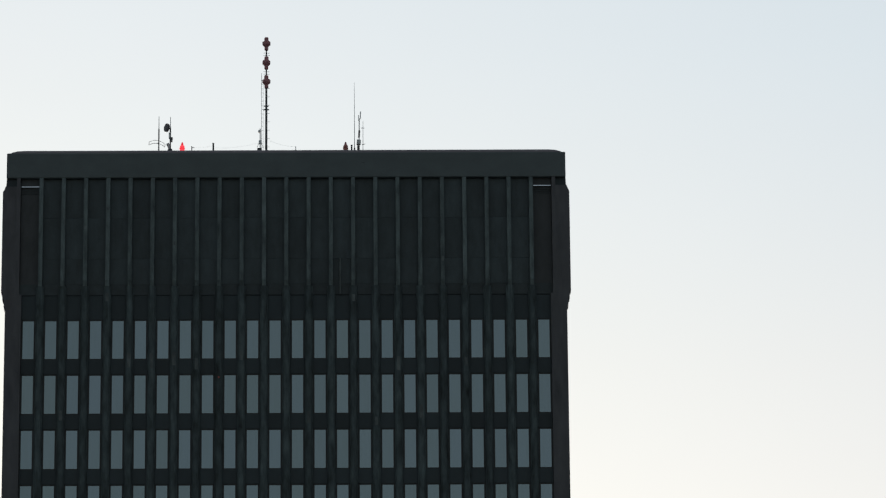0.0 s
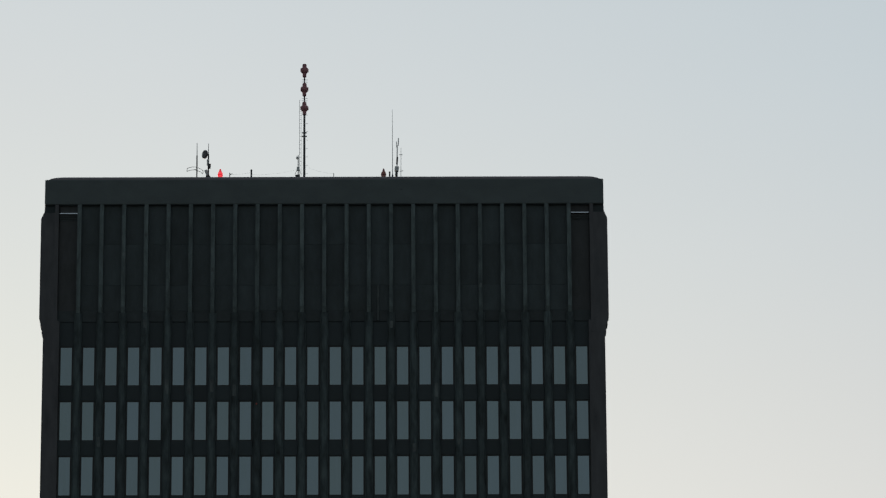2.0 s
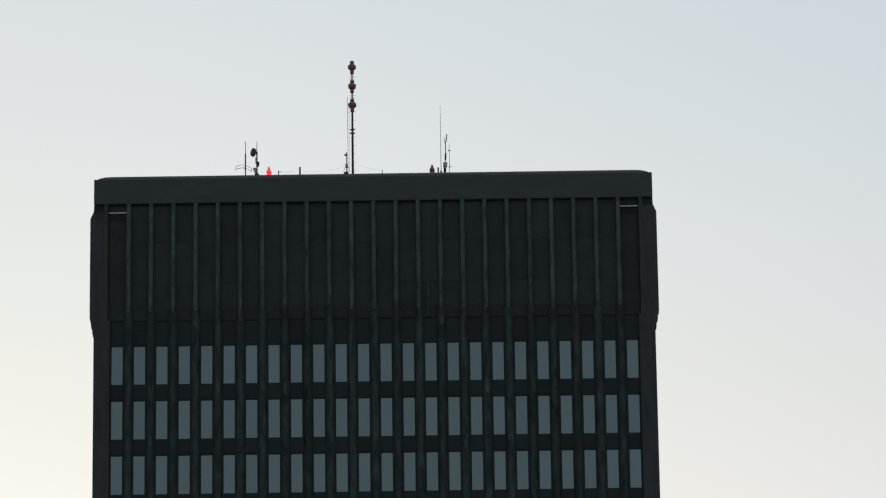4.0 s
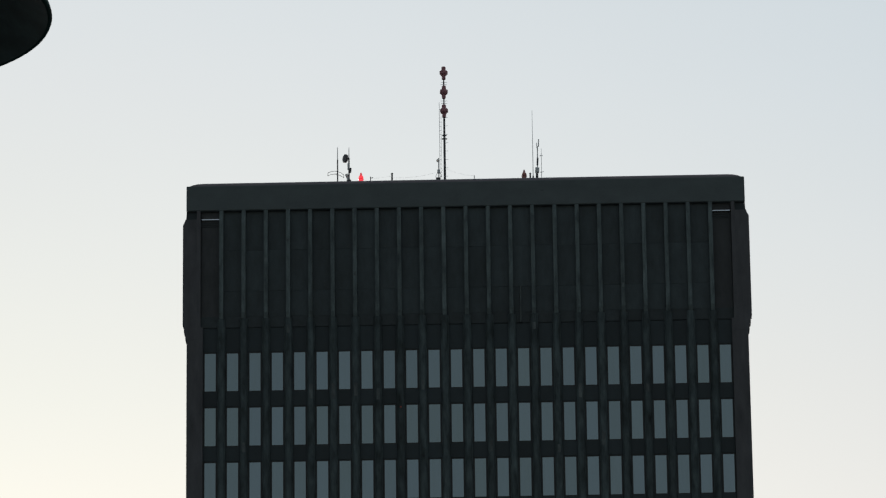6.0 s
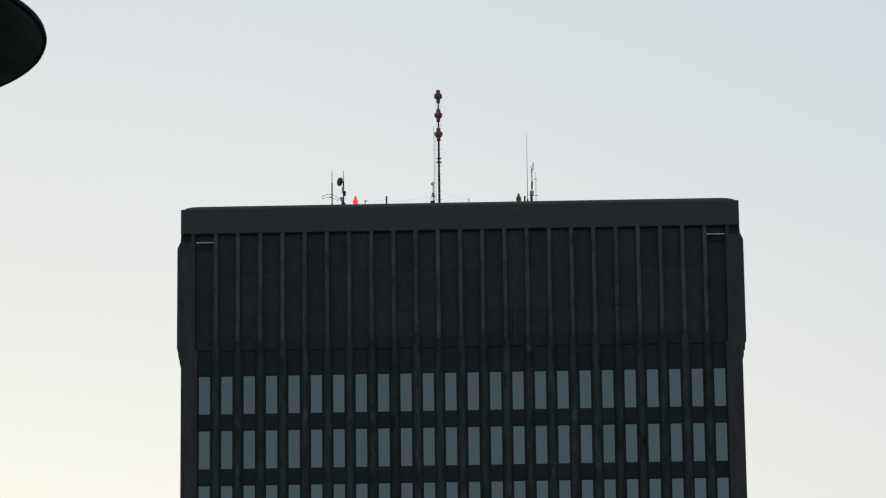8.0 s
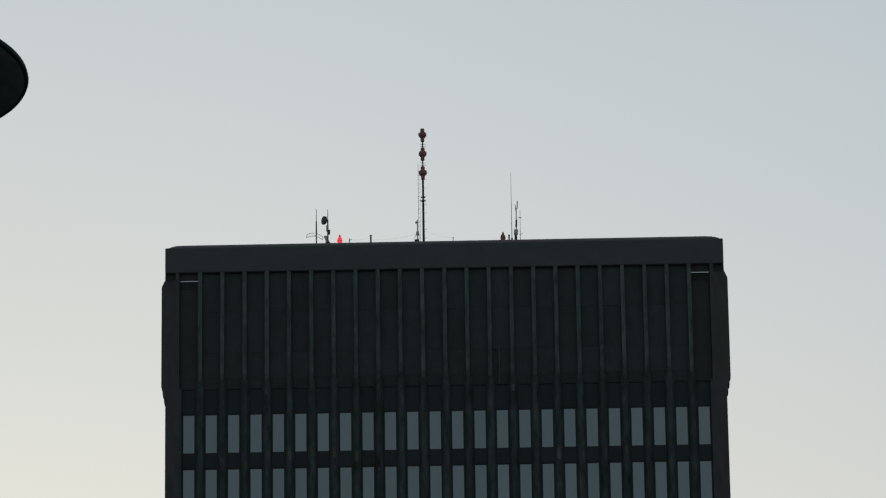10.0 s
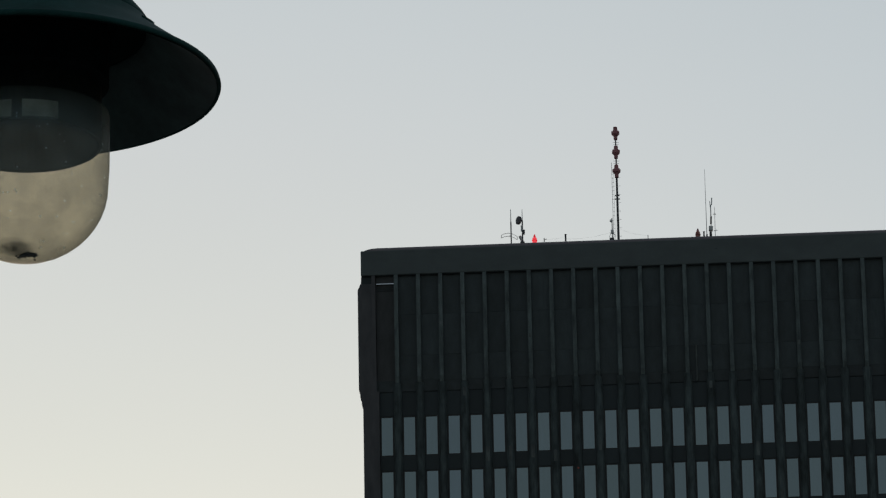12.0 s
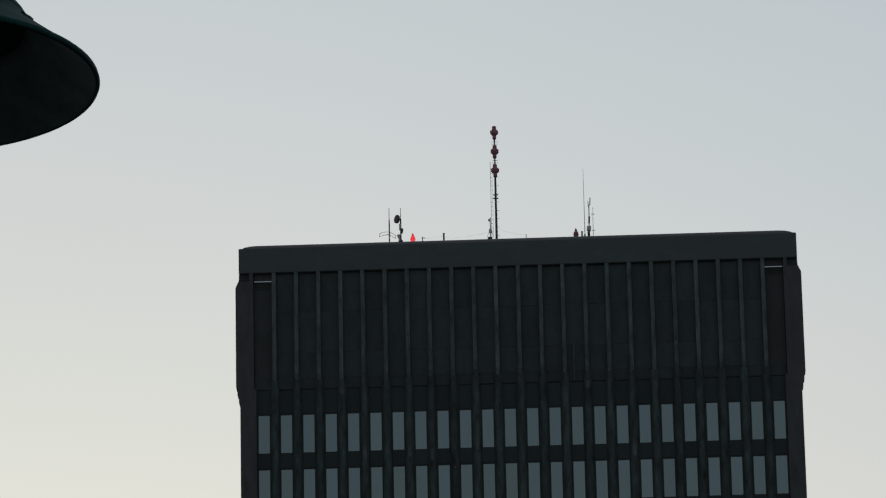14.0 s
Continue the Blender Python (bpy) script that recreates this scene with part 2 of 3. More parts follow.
def make_window_glass():
    """Coated office glass: a dark mirror of the sky, each pane a little different."""
    m = bpy.data.materials.new("coated_window_glass")
    m.use_nodes = True
    n, l = m.node_tree.nodes, m.node_tree.links
    b = n["Principled BSDF"]
    b.inputs["Metallic"].default_value = 1.0
    b.inputs["Roughness"].default_value = 0.12
    info = n.new("ShaderNodeObjectInfo")
    ramp = n.new("ShaderNodeMix")
    ramp.data_type = "RGBA"
    ramp.inputs["A"].default_value = (0.228, 0.264, 0.256, 1)
    ramp.inputs["B"].default_value = (0.261, 0.304, 0.323, 1)
    tc = n.new("ShaderNodeTexCoord")
    k = n.new("ShaderNodeTexNoise")
    k.inputs["Scale"].default_value = 0.8
    k.inputs["Detail"].default_value = 3.0
    mp = n.new("ShaderNodeMapping")
    mp.inputs["Scale"].default_value = (9.0, 1.0, 0.7)
    far, moved = n.new("ShaderNodeVectorMath"), n.new("ShaderNodeVectorMath")
    far.operation = "SCALE"
    far.inputs[0].default_value = (41.0, 23.0, 67.0)
    l.new(info.outputs["Random"], far.inputs["Scale"])
    l.new(tc.outputs["Object"], moved.inputs[0])
    l.new(far.outputs["Vector"], moved.inputs[1])
    l.new(moved.outputs["Vector"], mp.inputs["Vector"])
    l.new(mp.outputs["Vector"], k.inputs["Vector"])
    mix = n.new("ShaderNodeMath")
    mix.operation = "MULTIPLY_ADD"
    mix.inputs[1].default_value = 0.6
    l.new(info.outputs["Random"], mix.inputs[0])
    shift = n.new("ShaderNodeMath")
    shift.operation = "MULTIPLY"
    shift.inputs[1].default_value = 0.85
    l.new(k.outputs["Fac"], shift.inputs[0])
    l.new(shift.outputs[0], mix.inputs[2])
    l.new(mix.outputs[0], ramp.inputs["Factor"])
    l.new(ramp.outputs["Result"], b.inputs["Base Color"])
    return m


window_glass = make_window_glass()


def make_globe_glass():
    """Clear lamp glass under an uneven film of dust: mostly see-through, the film scatters light."""
    m = bpy.data.materials.new("dusty_lamp_glass")
    m.use_nodes = True
    n, l = m.node_tree.nodes, m.node_tree.links
    n.clear()
    out = n.new("ShaderNodeOutputMaterial")
    tc = n.new("ShaderNodeTexCoord")

    def noise_node(scale, detail):
        k = n.new("ShaderNodeTexNoise")
        k.inputs["Scale"].default_value = scale
        k.inputs["Detail"].default_value = detail
        k.inputs["Roughness"].default_value = 0.65
        l.new(tc.outputs["Object"], k.inputs["Vector"])
        return k.outputs["Fac"]

    def ramp(fac, a, b, lo, hi):
        k = n.new("ShaderNodeMapRange")
        for key, v in (("From Min", a), ("From Max", b), ("To Min", lo), ("To Max", hi)):
            k.inputs[key].default_value = v
        l.new(fac, k.inputs["Value"])
        return k.outputs["Result"]

    clear = n.new("ShaderNodeBsdfTransparent")
    clear.inputs["Color"].default_value = (0.930, 0.895, 0.815, 1)
    dust_d, dust_t, dust = n.new("ShaderNodeBsdfDiffuse"), n.new("ShaderNodeBsdfTranslucent"), n.new("ShaderNodeMixShader")
    dust_d.inputs["Color"].default_value = (0.56, 0.76, 0.86, 1)
    dust_t.inputs["Color"].default_value = (0.30, 0.30, 0.285, 1)
    dust.inputs[0].default_value = 0.35
    l.new(dust_d.outputs[0], dust.inputs[1])
    l.new(dust_t.outputs[0], dust.inputs[2])
    film = n.new("ShaderNodeMixShader")
    amount = n.new("ShaderNodeMath")
    amount.operation = "ADD"
    l.new(ramp(noise_node(17.0, 5.0), 0.36, 0.66, 0.15, 0.26), amount.inputs[0])
    l.new(ramp(noise_node(110.0, 2.0), 0.68, 0.80, 0.0, 0.40), amount.inputs[1])
    axes, spread = n.new("ShaderNodeSeparateXYZ"), n.new("ShaderNodeMath")
    l.new(tc.outputs["Object"], axes.inputs[0])
    spread.operation = "MULTIPLY"
    l.new(amount.outputs[0], spread.inputs[0])
    l.new(ramp(axes.outputs["Z"], -0.100, -0.052, 1.0, 0.28), spread.inputs[1])     # thinner film at the rim stands in for the shade under the hood
    l.new(spread.outputs[0], film.inputs[0])
    l.new(clear.outputs[0], film.inputs[1])
    l.new(dust.outputs[0], film.inputs[2])
    # dark gloss at grazing angles paints the globe's darkened outline
    gloss, limb_shade, edge = n.new("ShaderNodeBsdfGlossy"), n.new("ShaderNodeMixShader"), n.new("ShaderNodeLayerWeight")
    gloss.inputs["Color"].default_value = (0.26, 0.25, 0.24, 1)
    gloss.inputs["Roughness"].default_value = 0.6
    edge.inputs["Blend"].default_value = 0.12
    l.new(ramp(edge.outputs["Facing"], 0.12, 0.60, 0.010, 0.42), limb_shade.inputs[0])
    l.new(film.outputs[0], limb_shade.inputs[1])
    l.new(gloss.outputs[0], limb_shade.inputs[2])
    l.new(limb_shade.outputs[0], out.inputs["Surface"])
    return m


globe_glass = make_globe_glass()

beacon_lit = bpy.data.materials.new("lit_red_lens")
beacon_lit.use_nodes = True
lit = beacon_lit.node_tree.nodes["Principled BSDF"]
lit.inputs["Base Color"].default_value = (0.5, 0.03, 0.03, 1)
lit.inputs["Roughness"].default_value = 0.3
lit.inputs["Emission Color"].default_value = (1.0, 0.07, 0.09, 1)
lit.inputs["Emission Strength"].default_value = 0.75
# band and finial give off a weak glow, imitating light from the lenses
beacon_band = material("red_plastic_with_lens_glow", (0.75, 0.05, 0.06), 0.35, stain=0.15, stain_size=0.1)
glow = beacon_band.node_tree.nodes["Principled BSDF"]
glow.inputs["Emission Color"].default_value = (1.0, 0.03, 0.05, 1)
glow.inputs["Emission Strength"].default_value = 0.38


# ---- mesh helpers ----
def box(bm, x0, x1, y0, y1, z0, z1, bevel=0.0):
    made = bmesh.ops.create_cube(bm, size=1.0, matrix=Matrix.LocRotScale(((x0 + x1) / 2, (y0 + y1) / 2, (z0 + z1) / 2), None, (x1 - x0, y1 - y0, z1 - z0)))
    if bevel:
        edges = list({e for v in made["verts"] for e in v.link_edges})
        bmesh.ops.bevel(bm, geom=edges, offset=bevel, segments=1, affect="EDGES")
    return bm


def tube(bm, a, b, r0, r1=None, sides=10):
    """A capped round bar from a to b."""
    a, b = Vector(a), Vector(b)
    turn = (b - a).to_track_quat("Z", "Y").to_matrix().to_4x4()
    bmesh.ops.create_cone(bm, cap_ends=True, segments=sides, radius1=r0, radius2=r0 if r1 is None else r1, depth=(b - a).length,
                          matrix=Matrix.Translation((a + b) / 2) @ turn)
    return bm


def lathe(bm, profile, sides=32, centre=(0, 0, 0)):
    """A closed profile of (radius, height) turned about the z axis; radius 0 closes to a point."""
    rings = []
    for r, z in profile:
        if r <= 1e-6:
            rings.append([bm.verts.new((centre[0], centre[1], centre[2] + z))])
        else:
            rings.append([bm.verts.new((centre[0] + r * math.cos(2 * math.pi * k / sides), centre[1] + r * math.sin(2 * math.pi * k / sides), centre[2] + z)) for k in range(sides)])
    for a, b in zip(rings, rings[1:]):
        for k in range(sides):
            j = (k + 1) % sides
            if len(a) == 1 and len(b) == 1:
                continue
            if len(a) == 1:
                bm.faces.new((a[0], b[j], b[k]))
            elif len(b) == 1:
                bm.faces.new((a[k], a[j], b[0]))
            else:
                bm.faces.new((a[k], a[j], b[j], b[k]))
    return bm


def prism(bm, outline, axis, lo, hi):
    """An outline of (p, z) drawn out along x or y from lo to hi; p runs along the other of the two."""
    def at(p, z, s):
        return (s, p, z) if axis == "x" else (p, s, z)
    a = [bm.verts.new(at(p, z, lo)) for p, z in outline]
    b = [bm.verts.new(at(p, z, hi)) for p, z in outline]
    bm.faces.new(a)
    bm.faces.new(b[::-1])
    for k in range(len(a)):
        j = (k + 1) % len(a)
        bm.faces.new((a[k], b[k], b[j], a[j]))
    bmesh.ops.recalc_face_normals(bm, faces=bm.faces)
    return bm


def mesh_of(name, bm, mat, smooth=False):
    bmesh.ops.recalc_face_normals(bm, faces=bm.faces)
    me = bpy.data.meshes.new(name)
    bm.to_mesh(me)
    bm.free()
    me.materials.append(mat)
    if smooth:
        for p in me.polygons:
            p.use_smooth = True
    return me


def put(name, mesh, parent=None, place=None, label="", kind=""):
    """An object on a mesh that may be shared, under a thing or a part."""
    ob = new(name, mesh)
    ob.parent = parent
    if place is not None:
        ob.matrix_basis = place if isinstance(place, Matrix) else Matrix.Translation(place)
    return tagged(ob, label, "", "", kind)


def part(name, bm, mat, parent, label="", place=None, smooth=False, kind=""):
    return put(name, mesh_of(name, bm, mat, smooth), parent, place, label, kind)


def fresh():
    return bmesh.new()


# ---- ground ----
bm = fresh()
bmesh.ops.create_circle(bm, cap_ends=True, segments=64, radius=4000)
tagged(put("ground", mesh_of("ground", bm, paving)), "flat dark grey paved city ground", "ground", "", "structure")

# ---- the office tower ----
BAY, FLOOR = 1.524, 3.90
BAYS = 24
WIN_W, WIN_H = 0.75, 2.706
ROW1 = 120.49            # height of the heads of the top row of windows
HALF = 19.12             # half the width of the shaft
CROWN = 19.40            # half the width of the crown
MID = HALF - 0.35        # from the plane of the panes to the tower's middle
SEEN_ROWS = 5
ALL_ROWS = 29

tower = new("office_tower")
tower.matrix_basis = pose(-4.873, 352.855, 0, 0, 0, 0.107)
tagged(tower, "tall dark concrete office tower with ribbed windowless crown and narrow windows", "building")


def rise(v):
    return ROW1 + v


# the solid body behind the facades
bm = fresh()
box(bm, -18.6, 18.6, 0.14, 2 * MID - 0.14, 0, rise(12.0))
part("core_wall", bm, panel_dark, tower, "near-black wall behind the ribs")

# corner piers of the shaft, full height
corner = mesh_of("corner_pier", box(fresh(), -0.55, 0.55, -0.47, 0.47, 0, rise(0.917), 0.006), corner_concrete)
for sx in (-1, 1):
    for wy in (0.101, 2 * MID - 0.101):
        put("corner_pier", corner, tower, (sx * (HALF - 0.55), wy, 0), "smooth dark concrete corner pier")

# corners of the crown: chamfered head, stepped corbel at the foot
crown_outline = [(18.18, 10.24), (18.18, 1.80), (18.02, 1.80), (18.02, 0.92), (19.21, 0.92), (19.21, 1.46), (19.31, 1.46), (19.31, 2.0), (CROWN, 2.0),
                 (CROWN, 9.15), (19.375, 9.25), (19.28, 9.44), (19.20, 9.68), (19.18, 9.95), (19.17, 10.24)]
block_outline = [(p, z) for p, z in crown_outline if z < 9.3]
block_outline = [(18.18, 9.62)] + block_outline + [(19.28, 9.44), (19.22, 9.62)]
for sx in (-1, 1):
    for side, (w0, w1) in ((-1, (-0.37, -0.10)), (1, (2 * MID + 0.10, 2 * MID + 0.37))):
        bm = prism(fresh(), [(sx * p, rise(z)) for p, z in block_outline], "y", w0, w1)
        part("crown_corner", bm, corner_concrete, tower, "chamfered corner block of the crown")
        bm = prism(fresh(), [(sx * p, rise(z)) for p, z in crown_outline], "y", *((w1, 0.60) if side < 0 else (2 * MID - 0.60, w0)))
        part("crown_corner_core", bm, corner_concrete, tower)
        # thin dark sheet deepens the shade in the recess under the parapet
        bm = box(fresh(), min(sx * 18.45, sx * 19.12), max(sx * 18.45, sx * 19.12), *((-0.108, -0.101) if side < 0 else (2 * MID + 0.101, 2 * MID + 0.108)), rise(9.63), rise(10.24))
        part("corner_recess", bm, panel_dark, tower, "dark sheet for the shade under the parapet corner")

# parapet band, coping and roof
bm = box(fresh(), -HALF - 0.05, HALF + 0.05, -0.35, 2 * MID + 0.35, rise(10.25), rise(12.06), 0.04)
part("parapet_band", bm, concrete_band, tower, "broad plain concrete band below the roof edge")
bm = fresh()
lower = [(-19.05, -0.18), (19.05, -0.18), (19.05, 2 * MID + 0.18), (-19.05, 2 * MID + 0.18)]
levels = [(0.0, 0.0, 12.06), (0.28, 0.08, 12.22), (0.62, 0.25, 12.36), (1.05, 0.45, 12.46), (1.50, 0.58, 12.50), (1.65, 0.70, 12.50), (1.80, 0.85, 12.46)]
loops = []
for inset_x, inset_y, z in levels:
    loops.append([bm.verts.new((x - math.copysign(inset_x, x), y + (inset_y if y < MID else -inset_y), rise(z))) for x, y in lower])
for a, b in zip(loops, loops[1:]):
    for k in range(4):
        bm.faces.new((a[k], a[(k + 1) % 4], b[(k + 1) % 4], b[k]))
bm.faces.new(loops[-1])
part("coping", bm, coping_metal, tower, "rounded grey metal roof coping", smooth=False)
part("roof", box(fresh(), -17.2, 17.2, 0.8, 2 * MID - 0.8, rise(12.40), rise(12.49)), roofing, tower, "gravelled flat roof")

# ribs of the crown, piers of the shaft
FIN = [(0.10, 2.40), (-0.35, 2.40), (-0.48, 2.78), (-0.48, 9.25), (-0.43, 9.6), (-0.37, 9.9), (-0.36, 10.246), (0.10, 10.246)]
fin_mesh = mesh_of("fin", prism(fresh(), [(p, rise(z)) for p, z in FIN], "x", -0.138, 0.138), concrete)
for k in range(1, BAYS):
    put("fin", fin_mesh, tower, ((k - BAYS / 2) * BAY, 0, 0))
end_fin = mesh_of("end_fin", prism(fresh(), [(0.10, rise(2.63)), (-0.372, rise(2.63)), (-0.372, rise(9.9)), (-0.36, rise(10.246)), (0.10, rise(10.246))], "x", -0.12, 0.12), corner_concrete)
for sx in (-1, 1):
    put("end_fin", end_fin, tower, (sx * (BAYS / 2 * BAY + 0.035), 0, 0), "shallow rib beside the corner block")
bm = fresh()
PIER = [(-0.275, 0.12), (-0.275, -0.16), (-0.15, -0.36), (0.15, -0.36), (0.275, -0.16), (0.275, 0.12)]
rings = [[bm.verts.new((x, y, z)) for x, y in PIER] for z in (0, rise(2.395))]
for k in range(6):
    bm.faces.new((rings[0][k], rings[0][(k + 1) % 6], rings[1][(k + 1) % 6], rings[1][k]))
bm.faces.new(rings[1])
pier_mesh = mesh_of("pier", bm, pier_concrete)
for k in range(1, BAYS):
    put("pier", pier_mesh, tower, ((k - BAYS / 2) * BAY, 0, 0))

# sill of the crown and the dark soffit strip under it, bay by bay
sill_mesh = mesh_of("crown_sill", prism(fresh(), [(0.10, 1.80), (-0.01, 1.80), (-0.05, 1.86), (-0.05, 2.628), (0.10, 2.628)], "x", -0.762, 0.762), sill_dark)
strip_mesh = mesh_of("soffit_panel", box(fresh(), -0.60, 0.60, 0.0, 0.12, 0.10, 1.795, 0.01), panel_dark)
louvre_levels = [(2.63, 4.447), (4.453, 7.397), (7.403, 10.235)]
louvre_meshes = []
for lo, hi in louvre_levels:
    bm = box(fresh(), -0.62, 0.62, 0.045, 0.24, lo, hi, 0.006)
    for x in (-0.21, 0.21):
        box(bm, x - 0.012, x + 0.012, 0.033, 0.05, lo + 0.02, hi - 0.02)
    louvre_meshes.append(mesh_of("louvre_panel", bm, louvre_dark))
for c in range(BAYS):
    u = (c - (BAYS - 1) / 2) * BAY
    put("crown_sill", sill_mesh, tower, (u, 0, ROW1))
    put("soffit_panel", strip_mesh, tower, (u, 0, ROW1))
    if 0 < c < BAYS - 1:
        for me in louvre_meshes:
            put("louvre_panel", me, tower, (u, -0.10 + random.uniform(-0.006, 0.006), ROW1))
# the outermost bays are brown air vents with a few thin slats under a pale mirror strip
vent_back = mesh_of("vent_panel", box(fresh(), -0.62, 0.62, -0.045, 0.14, 2.63, 10.235), louvre_brown)
slat_mesh = mesh_of("vent_slat", prism(fresh(), [(-0.045, 0.03), (-0.085, 0.0), (-0.085, -0.02), (-0.045, 0.0)], "x", -0.62, 0.62), louvre_dark)
for c in (0, BAYS - 1):
    u = (c - (BAYS - 1) / 2) * BAY
    vent = put("corner_vent", vent_back, tower, (u, 0, ROW1), "dark brown slatted vent bay")
    for j in range(3):
        put("vent_slat", slat_mesh, vent, (0, 0, 9.44 - j * 0.13))
# polished strip added to imitate the line of sky light through a slit
for sx in (-1, 1):
    bm = prism(fresh(), [(-0.20, 9.62), (-0.185, 9.685), (-0.04, 9.685), (-0.04, 9.62)], "x", -0.60, 0.60)
    part("flashing_strip", bm, slit_mirror, tower, "thin mirror strip standing in for a slit of sky light", (sx * (BAYS - 1) / 2 * BAY, 0, ROW1))

# mortar repairs on ribs and piers: rib number, foot, height, half width
for k, foot, tall, half in ((4, 7.88, 0.22, 0.10), (3, 6.46, 0.26, 0.09), (2, 7.66, 0.20, 0.08), (7, 5.30, 0.30, 0.08), (10, 8.60, 0.18, 0.09), (19, 4.10, 0.34, 0.09)):
    part("mortar_patch", box(fresh(), -half, half, -0.487, -0.47, 0, tall, 0.006), patch_concrete, tower, "", ((k - BAYS / 2) * BAY, 0, rise(foot)))
for k, foot, tall, half in ((5, -3.45, 1.05, 0.12), (6, -3.50, 1.10, 0.11), (7, -3.30, 0.95, 0.12), (10, -2.95, 0.70, 0.10), (8, -3.60, 0.80, 0.11), (15, 1.25, 0.50, 0.12), (4, 1.30, 0.60, 0.11),
                            (17, -3.70, 1.00, 0.11), (20, -3.40, 0.60, 0.10), (13, -7.40, 0.80, 0.12), (18, -7.10, 0.95, 0.12), (16, -7.60, 0.60, 0.10), (2, -7.20, 0.70, 0.11)):
    part("mortar_patch", box(fresh(), -half, half, -0.367, -0.35, 0, tall, 0.006), patch_concrete, tower, "", ((k - BAYS / 2) * BAY, 0, rise(foot)))
part("drain_pipe", tube(fresh(), (0, -0.10, 1.86), (0, -0.10, 4.44), 0.07, sides=10), patch_concrete, tower, "pale vertical drain pipe", (3.67, 0, ROW1))
part("edge_strip", box(fresh(), -0.65, 0.65, -0.362, -0.34, 0, 0.045, 0.008), patch_concrete, tower, "", (0.95, 0, rise(10.27)))
part("mortar_patch", box(fresh(), -0.11, 0.11, -0.356, -0.34, 0, 0.07, 0.008), patch_concrete, tower, "", (5.27, 0, rise(11.28)))
part("red_marker", box(fresh(), -0.05, 0.05, -0.40, -0.355, -0.06, 0.06, 0.012), marker_red, tower, "tiny dull red marker", (-3 * BAY, 0, rise(-4.16)))

# windows and the dark panels between them
bm = fresh()
for x0, x1, z0, z1 in ((-0.485, -WIN_W / 2, -WIN_H, 0), (WIN_W / 2, 0.485, -WIN_H, 0), (-0.485, 0.485, 0.0, 0.08), (-0.485, 0.485, -WIN_H - 0.08, -WIN_H)):
    box(bm, x0, x1, -0.03, 0.12, z0, z1)
frame_mesh = mesh_of("window", bm, frame_dark)
pane_mesh = mesh_of("pane", box(fresh(), -WIN_W / 2, WIN_W / 2, 0.0, 0.02, -WIN_H, 0), window_glass)
gap = FLOOR - WIN_H - 0.16
spandrel_mesh = mesh_of("spandrel_panel", box(fresh(), -0.485, 0.485, -0.06, 0.12, -gap, 0, 0.012), panel_dark)
for r in range(SEEN_ROWS):
    for c in range(BAYS):
        u = (c - (BAYS - 1) / 2) * BAY
        w = put("window", frame_mesh, tower, (u, 0, rise(-r * FLOOR)))
        put("pane", pane_mesh, w, pose(0, 0, 0, random.gauss(0, 0.35), 0, random.gauss(0, 0.35)), "coated grey-blue glass")
        put("spandrel_panel", spandrel_mesh, tower, (u, 0, rise(-r * FLOOR - WIN_H - 0.08)))


# the floors below and the other three faces, which repeat the same bays
def quads(boxes, mat, name, parent, label):
    """Many plain boxes in one mesh."""
    verts, faces = [], []
    for m, (x0, x1, y0, y1, z0, z1) in boxes:
        k = len(verts)
        for z in (z0, z1):
            for x, y in ((x0, y0), (x1, y0), (x1, y1), (x0, y1)):
                verts.append(tuple(m @ Vector((x, y, z))))
        faces += [(k, k + 1, k + 5, k + 4), (k + 1, k + 2, k + 6, k + 5), (k + 2, k + 3, k + 7, k + 6), (k + 3, k, k + 4, k + 7), (k + 4, k + 5, k + 6, k + 7)]
    me = bpy.data.meshes.new(name)
    me.from_pydata(verts, [], faces)
    me.materials.append(mat)
    return put(name, me, parent, None, label, "stuff")


turns = [Matrix.Translation((0, MID, 0)) @ Matrix.Rotation(radians(a), 4, "Z") @ Matrix.Translation((0, -MID, 0)) for a in (0, 90, 180, 270)]
glass_boxes, rib_boxes, panel_boxes = [], [], []
for side, m in enumerate(turns):
    for c in range(BAYS):
        u = (c - (BAYS - 1) / 2) * BAY
        for r in range(SEEN_ROWS if side == 0 else 0, ALL_ROWS):
            top = rise(-r * FLOOR)
            glass_boxes.append((m, (u - WIN_W / 2, u + WIN_W / 2, 0.0, 0.1, top - WIN_H, top)))
            panel_boxes.append((m, (u - 0.485, u + 0.485, -0.06, 0.12, top - FLOOR + 0.08, top - WIN_H - 0.08)))
    if side:
        for k in range(BAYS + 1):
            u = (k - BAYS / 2) * BAY
            if 0 < k < BAYS:
                rib_boxes.append((m, (u - 0.275, u + 0.275, -0.35, 0.12, 0, rise(2.0))))
            rib_boxes.append((m, (u - 0.138, u + 0.138, -0.48, 0.10, rise(2.62), rise(9.25))))
        panel_boxes.append((m, (-18.2, 18.2, -0.26, 0.10, rise(1.8), rise(2.6))))
quads(glass_boxes, window_glass, "lower_panes", tower, "many more coated panes")
quads(panel_boxes, panel_dark, "lower_spandrels", tower, "many more dark spandrels")
quads(rib_boxes, concrete, "side_ribs", tower, "concrete ribs of the other faces")

# ---- on the roof ----
ROOF = rise(12.49)


def on_roof(name, u, w, label, category, group=""):
    ob = new(name)
    ob.matrix_basis = tower.matrix_basis @ Matrix.Translation((u, w, ROOF))
    return tagged(ob, label, category, group)


def up(v):
    """Height above the roof of a height above the top row of windows."""
    return v - 12.55


